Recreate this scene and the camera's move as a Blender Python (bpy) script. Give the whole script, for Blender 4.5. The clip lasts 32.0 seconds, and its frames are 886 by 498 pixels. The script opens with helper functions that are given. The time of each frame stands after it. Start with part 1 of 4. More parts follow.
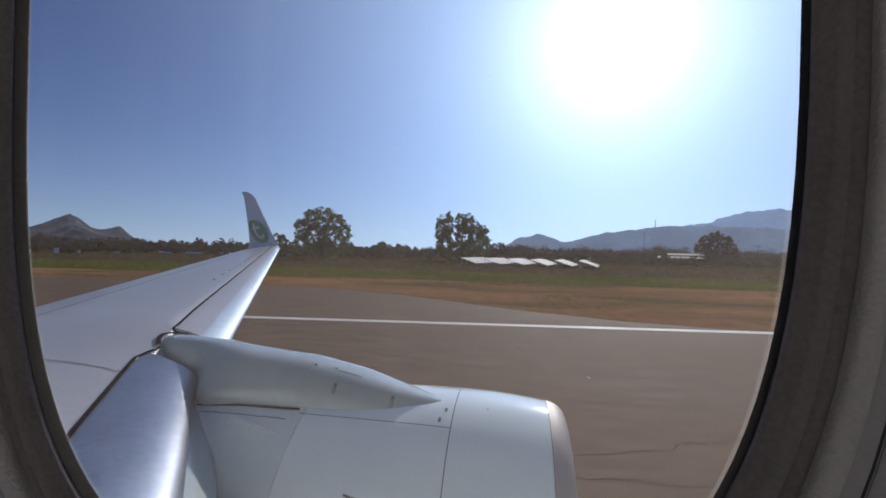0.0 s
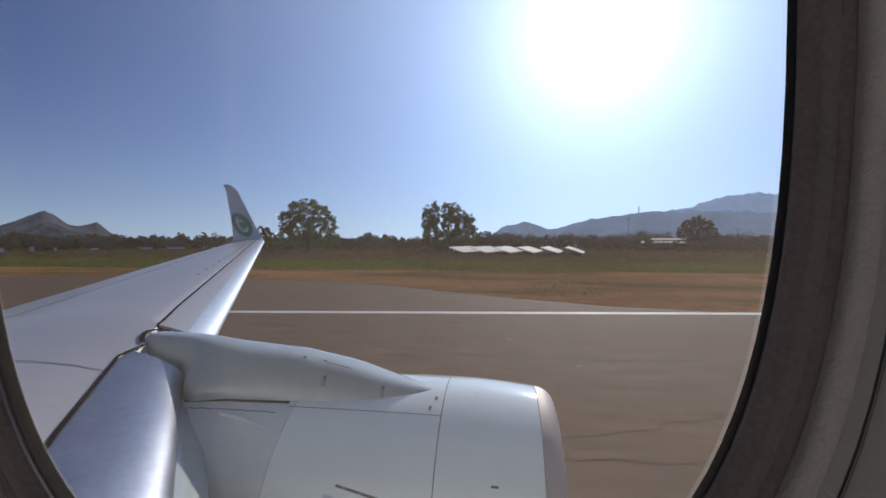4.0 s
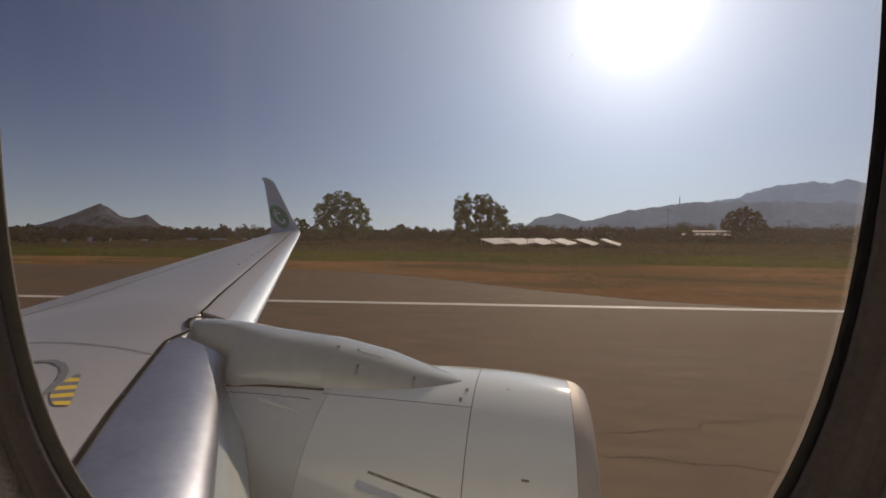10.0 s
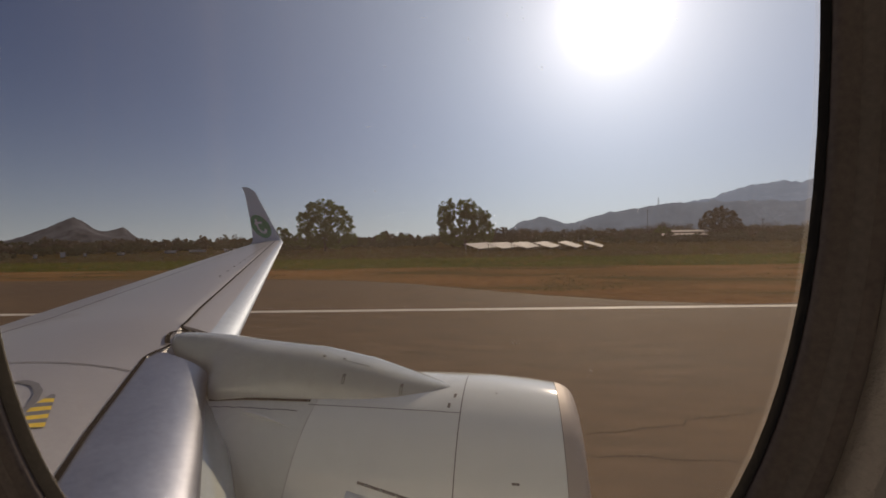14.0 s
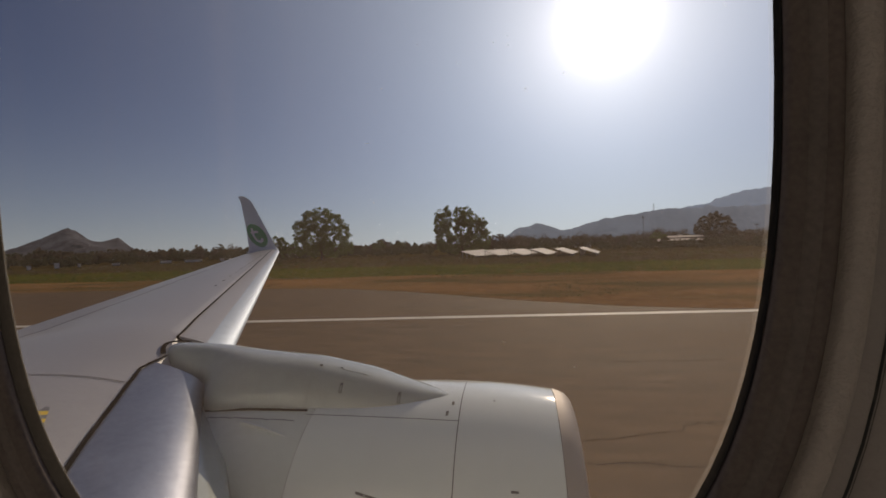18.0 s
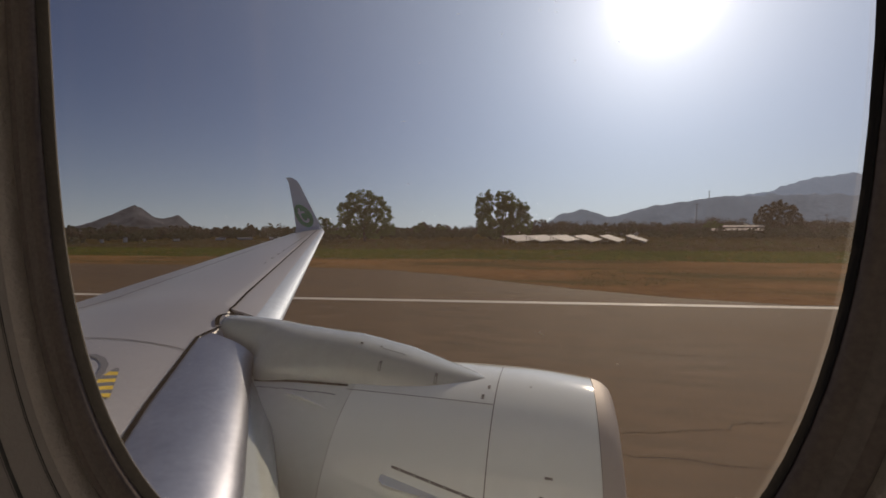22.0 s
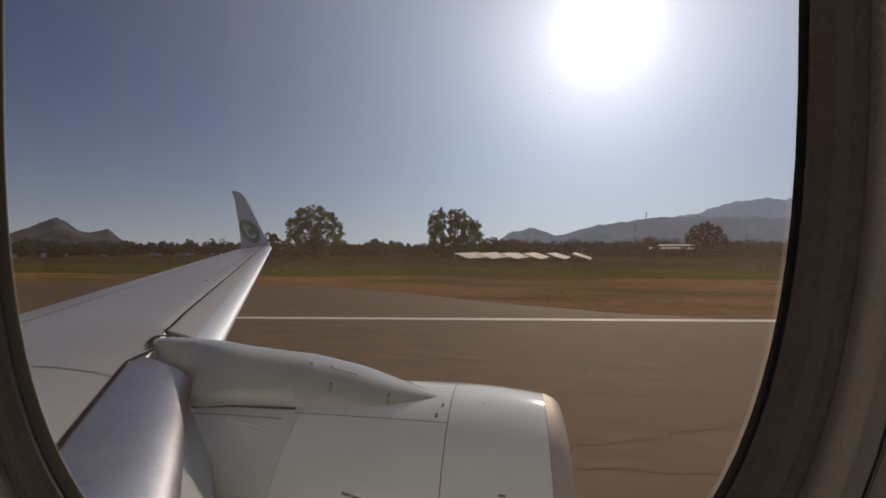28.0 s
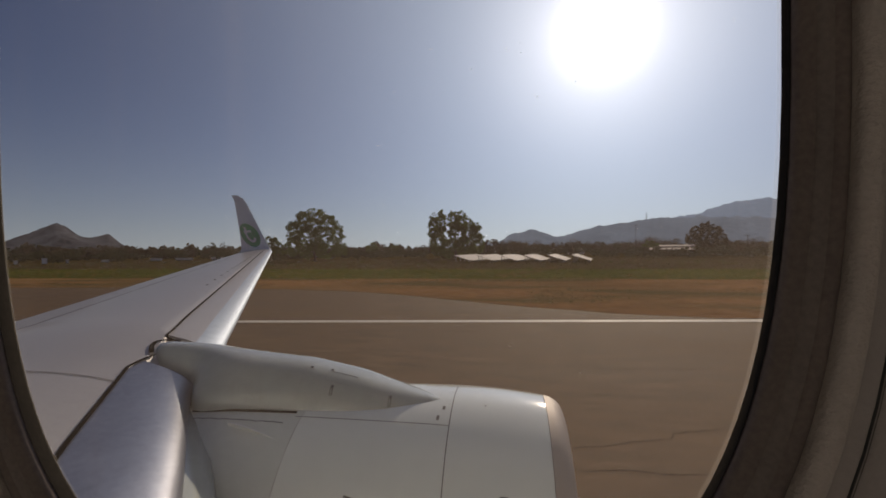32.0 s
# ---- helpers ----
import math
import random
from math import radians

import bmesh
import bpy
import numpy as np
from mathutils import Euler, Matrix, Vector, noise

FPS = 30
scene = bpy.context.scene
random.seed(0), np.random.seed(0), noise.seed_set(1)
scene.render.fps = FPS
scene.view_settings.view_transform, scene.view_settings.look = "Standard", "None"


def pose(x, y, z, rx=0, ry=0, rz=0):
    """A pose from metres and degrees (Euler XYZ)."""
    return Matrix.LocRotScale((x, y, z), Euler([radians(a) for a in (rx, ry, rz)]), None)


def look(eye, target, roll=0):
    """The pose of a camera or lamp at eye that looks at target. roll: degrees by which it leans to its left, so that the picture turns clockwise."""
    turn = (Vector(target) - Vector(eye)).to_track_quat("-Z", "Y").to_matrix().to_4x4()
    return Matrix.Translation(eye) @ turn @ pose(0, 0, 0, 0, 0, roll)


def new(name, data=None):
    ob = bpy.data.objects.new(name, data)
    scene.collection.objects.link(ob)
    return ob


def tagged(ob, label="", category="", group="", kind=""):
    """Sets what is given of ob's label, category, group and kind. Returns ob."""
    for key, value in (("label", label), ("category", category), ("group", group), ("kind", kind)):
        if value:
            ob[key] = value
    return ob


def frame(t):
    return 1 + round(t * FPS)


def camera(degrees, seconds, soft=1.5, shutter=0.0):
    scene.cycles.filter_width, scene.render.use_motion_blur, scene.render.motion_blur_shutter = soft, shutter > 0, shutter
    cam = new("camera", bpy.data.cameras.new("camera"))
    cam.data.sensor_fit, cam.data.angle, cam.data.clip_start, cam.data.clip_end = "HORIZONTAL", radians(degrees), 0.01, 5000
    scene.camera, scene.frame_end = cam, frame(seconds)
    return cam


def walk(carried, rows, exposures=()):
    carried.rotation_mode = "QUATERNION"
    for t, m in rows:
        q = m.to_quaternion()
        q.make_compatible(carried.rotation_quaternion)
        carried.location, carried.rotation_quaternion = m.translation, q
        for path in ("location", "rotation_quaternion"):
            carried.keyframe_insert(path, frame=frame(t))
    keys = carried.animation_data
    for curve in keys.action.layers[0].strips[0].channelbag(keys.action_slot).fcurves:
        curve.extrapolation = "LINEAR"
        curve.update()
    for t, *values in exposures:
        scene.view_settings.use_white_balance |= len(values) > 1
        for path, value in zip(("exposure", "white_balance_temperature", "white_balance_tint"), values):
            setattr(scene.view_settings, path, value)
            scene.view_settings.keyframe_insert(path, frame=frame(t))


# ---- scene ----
EYE_Z = 3.70          # the cabin window stands this high above the runway
# seconds, shift along and out of the cabin, pitch, roll, yaw
PATH = [
    (0, 0.0021, -0.0006, 0.27, -1.25, 9.46), (0.5, 0.0014, -0.0004, 0.13, -0.80, 9.35), (1, 0.0007, -0.0003, 0.06, -1.15, 9.60),
    (1.5, 0.0009, 0.0002, -0.45, -0.77, 9.36), (2, 0.0011, 0.0007, -0.90, -0.72, 8.97), (2.5, 0.0013, 0.0012, -1.14, 0.39, 8.39),
    (4.5, 0.0021, 0.0031, -1.09, -0.01, 7.43), (5, 0.0023, 0.0036, -0.95, 0.24, 7.27), (5.5, -0.0003, 0.0036, -1.22, 0.04, 7.91),
    (6, -0.0030, 0.0036, -1.10, -0.03, 7.75), (6.5, -0.0003, 0.0036, -1.54, 0.02, 7.73), (7, 0.0025, 0.0036, -1.59, 0.16, 7.73),
    (7.5, 0.0052, 0.0036, -0.48, 0.81, 7.29), (8, -0.0054, 0.0021, -1.62, 0.33, 8.42), (8.5, 0.0012, 0.0116, -1.87, -0.68, 13.13),
    (9, 0.0050, 0.0149, -2.21, -0.55, 12.98), (9.5, 0.0046, 0.0157, -2.22, -0.31, 12.46), (10, 0.0040, 0.0160, -2.27, -0.14, 12.02),
    (10.5, 0.0041, 0.0155, -2.01, 0.12, 11.55), (11, 0.0041, 0.0150, -1.86, 0.19, 11.34), (11.5, 0.0042, 0.0145, -1.53, 0.33, 11.03),
    (12, 0.0043, 0.0159, -1.70, 0.60, 10.91), (12.5, 0.0043, 0.0155, -1.44, 0.82, 10.48), (13, 0.0044, 0.0149, -1.70, 0.71, 10.37),
    (13.5, 0.0051, 0.0134, -1.77, 1.11, 10.02), (14, 0.0058, 0.0120, -1.51, 1.26, 9.88), (14.5, 0.0061, 0.0111, -1.40, 1.37, 9.64),
    (16.5, 0.0069, 0.0043, -0.52, 1.90, 9.09), (17, 0.0074, 0.0038, -0.69, 1.53, 9.53), (17.5, 0.0079, 0.0032, -0.62, 1.62, 9.58),
    (18, 0.0083, 0.0027, -0.49, 1.77, 9.43), (18.5, 0.0088, 0.0022, -0.57, 1.73, 9.35), (19, 0.0093, 0.0016, -0.46, 1.90, 9.23),
    (19.5, 0.0094, 0.0019, -0.63, 2.17, 9.07), (20, 0.0092, 0.0021, -0.53, 2.18, 9.09), (20.5, 0.0090, 0.0041, -0.95, 1.54, 9.69),
    (21, 0.0088, 0.0084, -1.60, 1.06, 12.60), (21.5, 0.0087, 0.0085, -2.40, 0.11, 13.57), (22, 0.0085, 0.0086, -2.61, 0.38, 14.98),
    (22.5, 0.0084, 0.0087, -1.86, 0.67, 15.82), (23, 0.0083, 0.0089, -1.76, 0.27, 14.66), (23.5, 0.0042, 0.0070, -1.35, -0.07, 13.44),
    (24, 0.0028, 0.0088, -0.98, 0.31, 12.60), (24.5, 0.0020, 0.0076, -1.25, 1.09, 12.99), (25, 0.0012, 0.0064, -0.02, 0.79, 12.65),
    (25.5, 0.0010, 0.0056, -0.86, 0.50, 13.10), (27.5, 0.0008, 0.0020, -0.32, -0.13, 8.73), (28, 0.0006, 0.0020, -0.29, -0.00, 8.51),
    (28.5, 0.0015, 0.0019, -0.30, 0.20, 8.47), (29, 0.0023, 0.0018, -0.11, 0.18, 8.11), (29.5, 0.0031, 0.0016, -0.08, 0.38, 8.30),
    (30, 0.0040, 0.0015, 0.00, 0.64, 8.60), (30.5, 0.0040, 0.0015, 0.14, 0.65, 8.41), (31, 0.0039, 0.0014, 0.14, 0.72, 8.52),
    (31.5, 0.0039, 0.0014, -0.01, 0.66, 8.68), (32, 0.0039, 0.0014, 0.02, 0.47, 8.57),
]
cam = camera(93.3, 32.0, soft=1.7)
walk(cam, [(t, pose(x, y, EYE_Z, 90 + p, r, w)) for t, x, y, p, r, w in PATH],
     exposures=[(0, 0.60, 5650, 10), (3, 0.60, 5750, 10), (6, 0.62, 6250, 12), (8, 0.42, 7050, 13), (10, 0.12, 7500, 14), (14, 0.05, 7850, 15), (18, 0.01, 7650, 14), (22, 0.02, 7500, 14), (32, 0.02, 7450, 14)])

# ---- light ----
SUN_AZ, SUN_EL = 12.6, 25.8
world = bpy.data.worlds.new("sky")
scene.world = world
world.use_nodes = True
wn = world.node_tree.nodes
sky = wn.new("ShaderNodeTexSky")
sky.sky_type, sky.sun_disc = "NISHITA", False
sky.sun_elevation, sky.sun_rotation = radians(SUN_EL), radians(SUN_AZ)
sky.air_density, sky.dust_density, sky.ozone_density, sky.altitude = 1.0, 0.35, 4.0, 0
_a, _e = radians(SUN_AZ), radians(SUN_EL)
SUN_DIR = Vector((math.sin(_a) * math.cos(_e), math.cos(_a) * math.cos(_e), math.sin(_e)))
wl = world.node_tree.links


def wmath(op, x, y=None):
    n = wn.new("ShaderNodeMath")
    n.operation = op
    for k, v in enumerate((x, y)):
        if v is None:
            continue
        if isinstance(v, (int, float)):
            n.inputs[k].default_value = v
        else:
            wl.new(v, n.inputs[k])
    return n.outputs[0]


def wmix(kind, fac, x, y):
    n = wn.new("ShaderNodeMix")
    n.data_type, n.blend_type = "RGBA", kind
    for k, v in ((0, fac), (6, x), (7, y)):
        if isinstance(v, (int, float)):
            n.inputs[k].default_value = v
        elif isinstance(v, tuple):
            n.inputs[k].default_value = v
        else:
            wl.new(v, n.inputs[k])
    return n.outputs[2]


# hazy air low over the horizon, and the bright ring of scattered light round the sun
where = wn.new("ShaderNodeTexCoord")
split = wn.new("ShaderNodeSeparateXYZ")
wl.new(where.outputs["Generated"], split.inputs[0])
dot = wn.new("ShaderNodeVectorMath")
dot.operation = "DOT_PRODUCT"
wl.new(where.outputs["Generated"], dot.inputs[0])
dot.inputs[1].default_value = SUN_DIR
off = wmath("ARCCOSINE", wmath("MINIMUM", dot.outputs["Value"], 1.0))
core = wmath("MULTIPLY", wmath("EXPONENT", wmath("MULTIPLY", wmath("POWER", wmath("DIVIDE", off, radians(3.6)), 2.0), -1.0)), 40.0)
ring = wmath("MULTIPLY", wmath("EXPONENT", wmath("DIVIDE", off, radians(-17.0))), 20.5)
low = wmath("MULTIPLY", wmath("EXPONENT", wmath("MULTIPLY", wmath("ABSOLUTE", split.outputs[2]), -7.0)), 0.85)
forward = wmath("MULTIPLY", wmath("EXPONENT", wmath("MULTIPLY", wmath("POWER", wmath("DIVIDE", off, radians(42.0)), 2.0), -1.0)), 0.34)
low = wmath("MULTIPLY", low, wmath("ADD", forward, 0.70))
deep = wmix("MULTIPLY", 1.0, sky.outputs["Color"], (0.13, 0.345, 0.70, 1))
air = wmix("MIX", low, deep, (9.4, 10.8, 12.3, 1))
halo = wmath("MULTIPLY", wmath("EXPONENT", wmath("MULTIPLY", wmath("POWER", wmath("DIVIDE", off, radians(10.0)), 2.0), -1.0)), 9.5)
wide = wmath("MULTIPLY", wmath("EXPONENT", wmath("MULTIPLY", wmath("POWER", wmath("DIVIDE", off, radians(36.0)), 2.0), -1.0)), 4.8)
warm = wmix("MULTIPLY", 1.0, (1.0, 0.93, 0.88, 1), wmath("ADD", core, halo))
cool = wmix("ADD", 1.0, wmix("MULTIPLY", 1.0, (0.85, 0.95, 1.06, 1), ring), wmix("MULTIPLY", 1.0, (0.66, 0.94, 1.22, 1), wide))
total = wmix("ADD", 1.0, wmix("ADD", 1.0, air, warm), cool)
wn["Background"].inputs["Strength"].default_value = 0.036
wl.new(total, wn["Background"].inputs["Color"])
sun = new("sun", bpy.data.lights.new("sun", "SUN"))
sun.data.energy, sun.data.angle, sun.data.color = 2.6, radians(0.53), (1.0, 0.88, 0.72)
sun.matrix_world = look(SUN_DIR * 60, (0, 0, 0))


# ---- materials ----
def mat(name, base, rough=0.6, metal=0.0, vary=0.12, scale=2.0, fine=40.0, bump=0.05, stretch=(1, 1, 1), tint=None,
        coat=0.0, emit=None, spec=0.5):
    """A surface with two scales of variation, a little relief and wear."""
    m = bpy.data.materials.new(name)
    m.use_nodes = True
    n, l = m.node_tree.nodes, m.node_tree.links
    b = n["Principled BSDF"]
    b.inputs["Metallic"].default_value = metal
    b.inputs["Coat Weight"].default_value = coat
    b.inputs["Specular IOR Level"].default_value = spec
    tc, mp = n.new("ShaderNodeTexCoord"), n.new("ShaderNodeMapping")
    mp.inputs["Scale"].default_value = stretch
    l.new(tc.outputs["Object"], mp.inputs["Vector"])
    big, small = n.new("ShaderNodeTexNoise"), n.new("ShaderNodeTexNoise")
    for tex, s in ((big, scale), (small, fine)):
        tex.inputs["Scale"].default_value, tex.inputs["Detail"].default_value = s, 5
        l.new(mp.outputs["Vector"], tex.inputs["Vector"])
    mix = n.new("ShaderNodeMath")
    mix.operation = "MULTIPLY_ADD"
    mix.inputs[1].default_value = 0.55
    l.new(small.outputs["Fac"], mix.inputs[0])
    half = n.new("ShaderNodeMath")
    half.operation = "MULTIPLY"
    half.inputs[1].default_value = 0.45
    l.new(big.outputs["Fac"], half.inputs[0])
    l.new(half.outputs[0], mix.inputs[2])
    ramp = n.new("ShaderNodeValToRGB")
    ramp.color_ramp.elements[0].position, ramp.color_ramp.elements[1].position = 0.32, 0.68
    lo = [max(0, c * (1 - vary)) for c in base]
    hi = [min(1, c * (1 + vary)) for c in (tint or base)]
    ramp.color_ramp.elements[0].color, ramp.color_ramp.elements[1].color = (*lo, 1), (*hi, 1)
    l.new(mix.outputs[0], ramp.inputs["Fac"])
    l.new(ramp.outputs["Color"], b.inputs["Base Color"])
    rr = n.new("ShaderNodeMapRange")
    rr.inputs["To Min"].default_value, rr.inputs["To Max"].default_value = max(0.03, rough * 0.8), min(1, rough * 1.2)
    l.new(big.outputs["Fac"], rr.inputs["Value"])
    l.new(rr.outputs[0], b.inputs["Roughness"])
    if bump:
        bp = n.new("ShaderNodeBump")
        bp.inputs["Strength"].default_value, bp.inputs["Distance"].default_value = bump, 0.01
        l.new(small.outputs["Fac"], bp.inputs["Height"])
        l.new(bp.outputs[0], b.inputs["Normal"])
    # glow in the surface's own colour, used for haze on the far hills
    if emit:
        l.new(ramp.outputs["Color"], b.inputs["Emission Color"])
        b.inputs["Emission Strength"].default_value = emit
    return m


WING = mat("wing_grey_paint", (0.345, 0.338, 0.348), 0.38, vary=0.06, scale=0.6, fine=14, bump=0.01, stretch=(1, 2, 1), coat=0.15)
WHITE = mat("white_aircraft_paint", (0.70, 0.75, 0.73), 0.07, vary=0.04, scale=0.8, fine=18, bump=0.006, coat=0.5)
# white paint darkened to carry the shade on the reverser sleeve
SHADED_WHITE = mat("shaded_white_aircraft_paint", (0.61, 0.66, 0.635), 0.09, vary=0.05, scale=0.8, fine=18, bump=0.006, coat=0.5)
FAIRING = mat("fairing_grey_paint", (0.345, 0.375, 0.355), 0.16, vary=0.07, scale=1.2, fine=12, bump=0.004, coat=0.5)
ALU = mat("polished_aluminium", (0.27, 0.29, 0.345), 0.36, metal=0.85, vary=0.13, scale=4.0, fine=24, bump=0.0, stretch=(1, 0.8, 1))
NOSE = mat("bright_slat_metal", (0.34, 0.40, 0.48), 0.60, metal=0.8, vary=0.12, scale=2.5, fine=10, bump=0.0)
LIP = mat("bare_lip_metal", (0.35, 0.31, 0.285), 0.6, metal=0.3, vary=0.08, scale=2, fine=50, bump=0.02)
SEAL = mat("dark_joint_seal", (0.007, 0.007, 0.008), 0.9, vary=0.3, scale=8, fine=60, spec=0.0)
SEAM = mat("panel_seam_grey", (0.13, 0.13, 0.13), 0.7, vary=0.3, scale=8, fine=60)
PALE_SEAM = mat("pale_panel_seam", (0.42, 0.43, 0.43), 0.7, vary=0.3, scale=8, fine=60)
FAINT_SEAM = mat("faint_panel_seam", (0.27, 0.29, 0.28), 0.6, vary=0.3, scale=8, fine=60)
DARK = mat("dark_metal", (0.03, 0.03, 0.032), 0.5, metal=0.6)
GREEN = mat("green_livery_paint", (0.01, 0.28, 0.10), 0.35, vary=0.06, coat=0.2)
YELLOW = mat("yellow_marking_paint", (0.72, 0.50, 0.05), 0.5, vary=0.12, scale=12)
GREY_MARK = mat("grey_marking_paint", (0.16, 0.16, 0.17), 0.5, vary=0.1, scale=12)
RUBBER = mat("black_window_seal", (0.185, 0.150, 0.136), 0.8, vary=0.2, scale=40, fine=600, bump=0.015, spec=0.2)
GASKET = mat("black_pane_gasket", (0.030, 0.027, 0.024), 1.0, vary=0.2, scale=40, fine=600, bump=0.0, spec=0.0)
RUBBER_MID = mat("dark_grey_window_seal", (0.190, 0.155, 0.140), 0.7, vary=0.2, scale=40, fine=600, bump=0.015)
GRAIN = mat("grained_cream_edge", (0.52, 0.46, 0.42), 0.5, vary=0.10, scale=120, fine=700, bump=0.30)
LINING = mat("cream_cabin_lining", (0.37, 0.327, 0.306), 0.55, vary=0.05, scale=30, fine=700, bump=0.18)
CABIN = mat("pale_cabin_panel", (0.66, 0.65, 0.62), 0.6, vary=0.05, scale=3, fine=200, bump=0.1)
ASPHALT = mat("worn_runway_asphalt", (0.100, 0.064, 0.037), 0.9, vary=0.34, scale=0.12, fine=1.6, bump=0.25, stretch=(0.35, 1.4, 1), spec=0.08)
LINE = mat("worn_white_line", (0.46, 0.43, 0.38), 0.75, vary=0.18, scale=0.6, fine=9, bump=0.05)
CRACK = mat("crack_filler", (0.040, 0.031, 0.024), 1.0, vary=0.3, spec=0.0, bump=0.0)


# ---- builders ----
def part(name, bm, material, parent, label="", smooth=True):
    """One bmesh as one mesh object under a thing or a part."""
    me = bpy.data.meshes.new(name)
    bmesh.ops.recalc_face_normals(bm, faces=bm.faces)
    for f in bm.faces:
        f.smooth = smooth
    bm.to_mesh(me)
    bm.free()
    if smooth:
        me.set_sharp_from_angle(angle=radians(48))
    me.materials.append(material)
    ob = new(name, me)
    if parent:
        ob.parent = parent
        if parent.parent is None:
            ob.matrix_parent_inverse = Matrix.Translation(-parent.location)
    return tagged(ob, label)


def solo(name, bm, material, label, category, kind="", group="", smooth=False):
    return tagged(part(name, bm, material, None, "", smooth), label, category, group, kind)


def thing(name, at, label, category, group="", kind=""):
    ob = new(name)
    ob.empty_display_size = 0.2
    ob.location = at
    return tagged(ob, label, category, group, kind)


def loft(rings, ring_closed=True, caps=True, loop=False, bm=None):
    bm = bm or bmesh.new()
    vs = [[bm.verts.new(p) for p in r] for r in rings]
    pairs = list(zip(vs, vs[1:])) + ([(vs[-1], vs[0])] if loop else [])
    for a, b in pairs:
        n = len(a)
        for i in range(n if ring_closed else n - 1):
            j = (i + 1) % n
            try:
                bm.faces.new((a[i], a[j], b[j], b[i]))
            except ValueError:
                pass
    if caps and ring_closed and not loop:
        bm.faces.new([bm.verts.new(p) for p in rings[0]])
        bm.faces.new([bm.verts.new(p) for p in rings[-1][::-1]])
    return bm


def box(x0, x1, y0, y1, z0, z1, bm=None, bevel=0.0):
    bm = bm or bmesh.new()
    v = [bm.verts.new((x, y, z)) for x in (x0, x1) for y in (y0, y1) for z in (z0, z1)]
    fs = [bm.faces.new([v[i] for i in q]) for q in
          ((0, 1, 3, 2), (4, 6, 7, 5), (0, 4, 5, 1), (2, 3, 7, 6), (0, 2, 6, 4), (1, 5, 7, 3))]
    if bevel:
        bmesh.ops.bevel(bm, geom=list({e for f in fs for e in f.edges}), offset=bevel, segments=2, affect="EDGES")
    return bm


def prism(outline, z0, z1, bm=None):
    """A plate from a flat outline of (x, y)."""
    return loft([[(x, y, z0) for x, y in outline], [(x, y, z1) for x, y in outline]], bm=bm)


def smoothstep(a, b, x):
    t = min(1, max(0, (x - a) / (b - a)))
    return t * t * (3 - 2 * t)


def lerp_table(table, x):
    """Reads a small table of rows (x, values...) between its rows."""
    if x <= table[0][0]:
        return table[0][1:]
    for p, q in zip(table, table[1:]):
        if x <= q[0]:
            f = (x - p[0]) / (q[0] - p[0])
            return [a + (b - a) * f for a, b in zip(p[1:], q[1:])]
    return table[-1][1:]


# ---- the aircraft: x forward, y out along the wing ----
aircraft = thing("airliner", (0, -1.66, 0), "white jet airliner with grey wing and green winglet emblem on runway", "airplane")

# span station: leading edge x, trailing edge x, height of the nose of the section, thickness, depth of the slat
WING_TABLE = [(0.20, -0.35, -7.00, 2.14, 0.14, 0.74), (1.88, -1.62, -7.00, 2.37, 0.135, 0.68), (2.60, -2.184, -7.00, 2.483, 0.132, 0.588), (2.90, -2.42, -7.00, 2.53, 0.13, 0.548), (3.05, -2.487, -7.00, 2.551, 0.13, 0.506), (3.18, -2.545, -7.00, 2.57, 0.13, 0.452),
              (3.60, -2.733, -7.00, 2.629, 0.13, 0.545), (3.75, -2.80, -7.00, 2.65, 0.13, 0.535), (4.40, -3.16, -7.05, 2.71, 0.125, 0.55), (15.40, -9.17, -10.62, 3.66, 0.10, 0.34)]


def wing_at(y, x, up=1):
    le, te, zn, th, _ = lerp_table(WING_TABLE, y)
    c = le - te
    yt = 5 * th * c * (0.2969 * math.sqrt(max(x, 0)) - 0.126 * x - 0.3516 * x * x + 0.2843 * x ** 3 - 0.1036 * x ** 4)
    camber = 0.02 * c * math.sin(math.pi * min(1, x * 1.05)) * (1 - x)
    return Vector((le - x * c, y, zn + up * yt * (1.0 if up > 0 else 0.75) + camber - 0.035 * c * x))


def slat_x(y):
    le, te, _, _, d = lerp_table(WING_TABLE, y)
    return d / (le - te)


def wing_top(x, y, lift=0.0):
    le, te, *_ = lerp_table(WING_TABLE, y)
    f = (le - x) / (le - te)
    p = wing_at(y, f)
    q, r = wing_at(y, f + 0.01), wing_at(y + 0.05, min(1, f))
    nrm = (r - p).cross(q - p)
    nrm = nrm if nrm.z > 0 else -nrm
    return p + nrm.normalized() * lift


def span(y0, y1, n):
    return [y0 + (y1 - y0) * i / n for i in range(n + 1)]


def wing_panel(y0, y1, n):
    rings = []
    for y in span(y0, y1, n):
        g = slat_x(y)
        up = [wing_at(y, g + (1 - g) * (i / 22)) for i in range(23)]
        low = [wing_at(y, 1 - (1 - 0.06) * (i / 14), -1) for i in range(1, 15)]
        rings.append(up + low)
    return loft(rings)


def slat_panel(y0, y1, n, back=0.034):
    rings = []
    for y in span(y0, y1, n):
        le, te, *_ = lerp_table(WING_TABLE, y)
        g = slat_x(y) - back / (le - te)
        low = [wing_at(y, 0.055 * (1 - i / 7) ** 2, -1) for i in range(7)]
        up = [wing_at(y, g * (i / 16) ** 2) for i in range(17)]
        rings.append(low + up)
    return loft(rings)


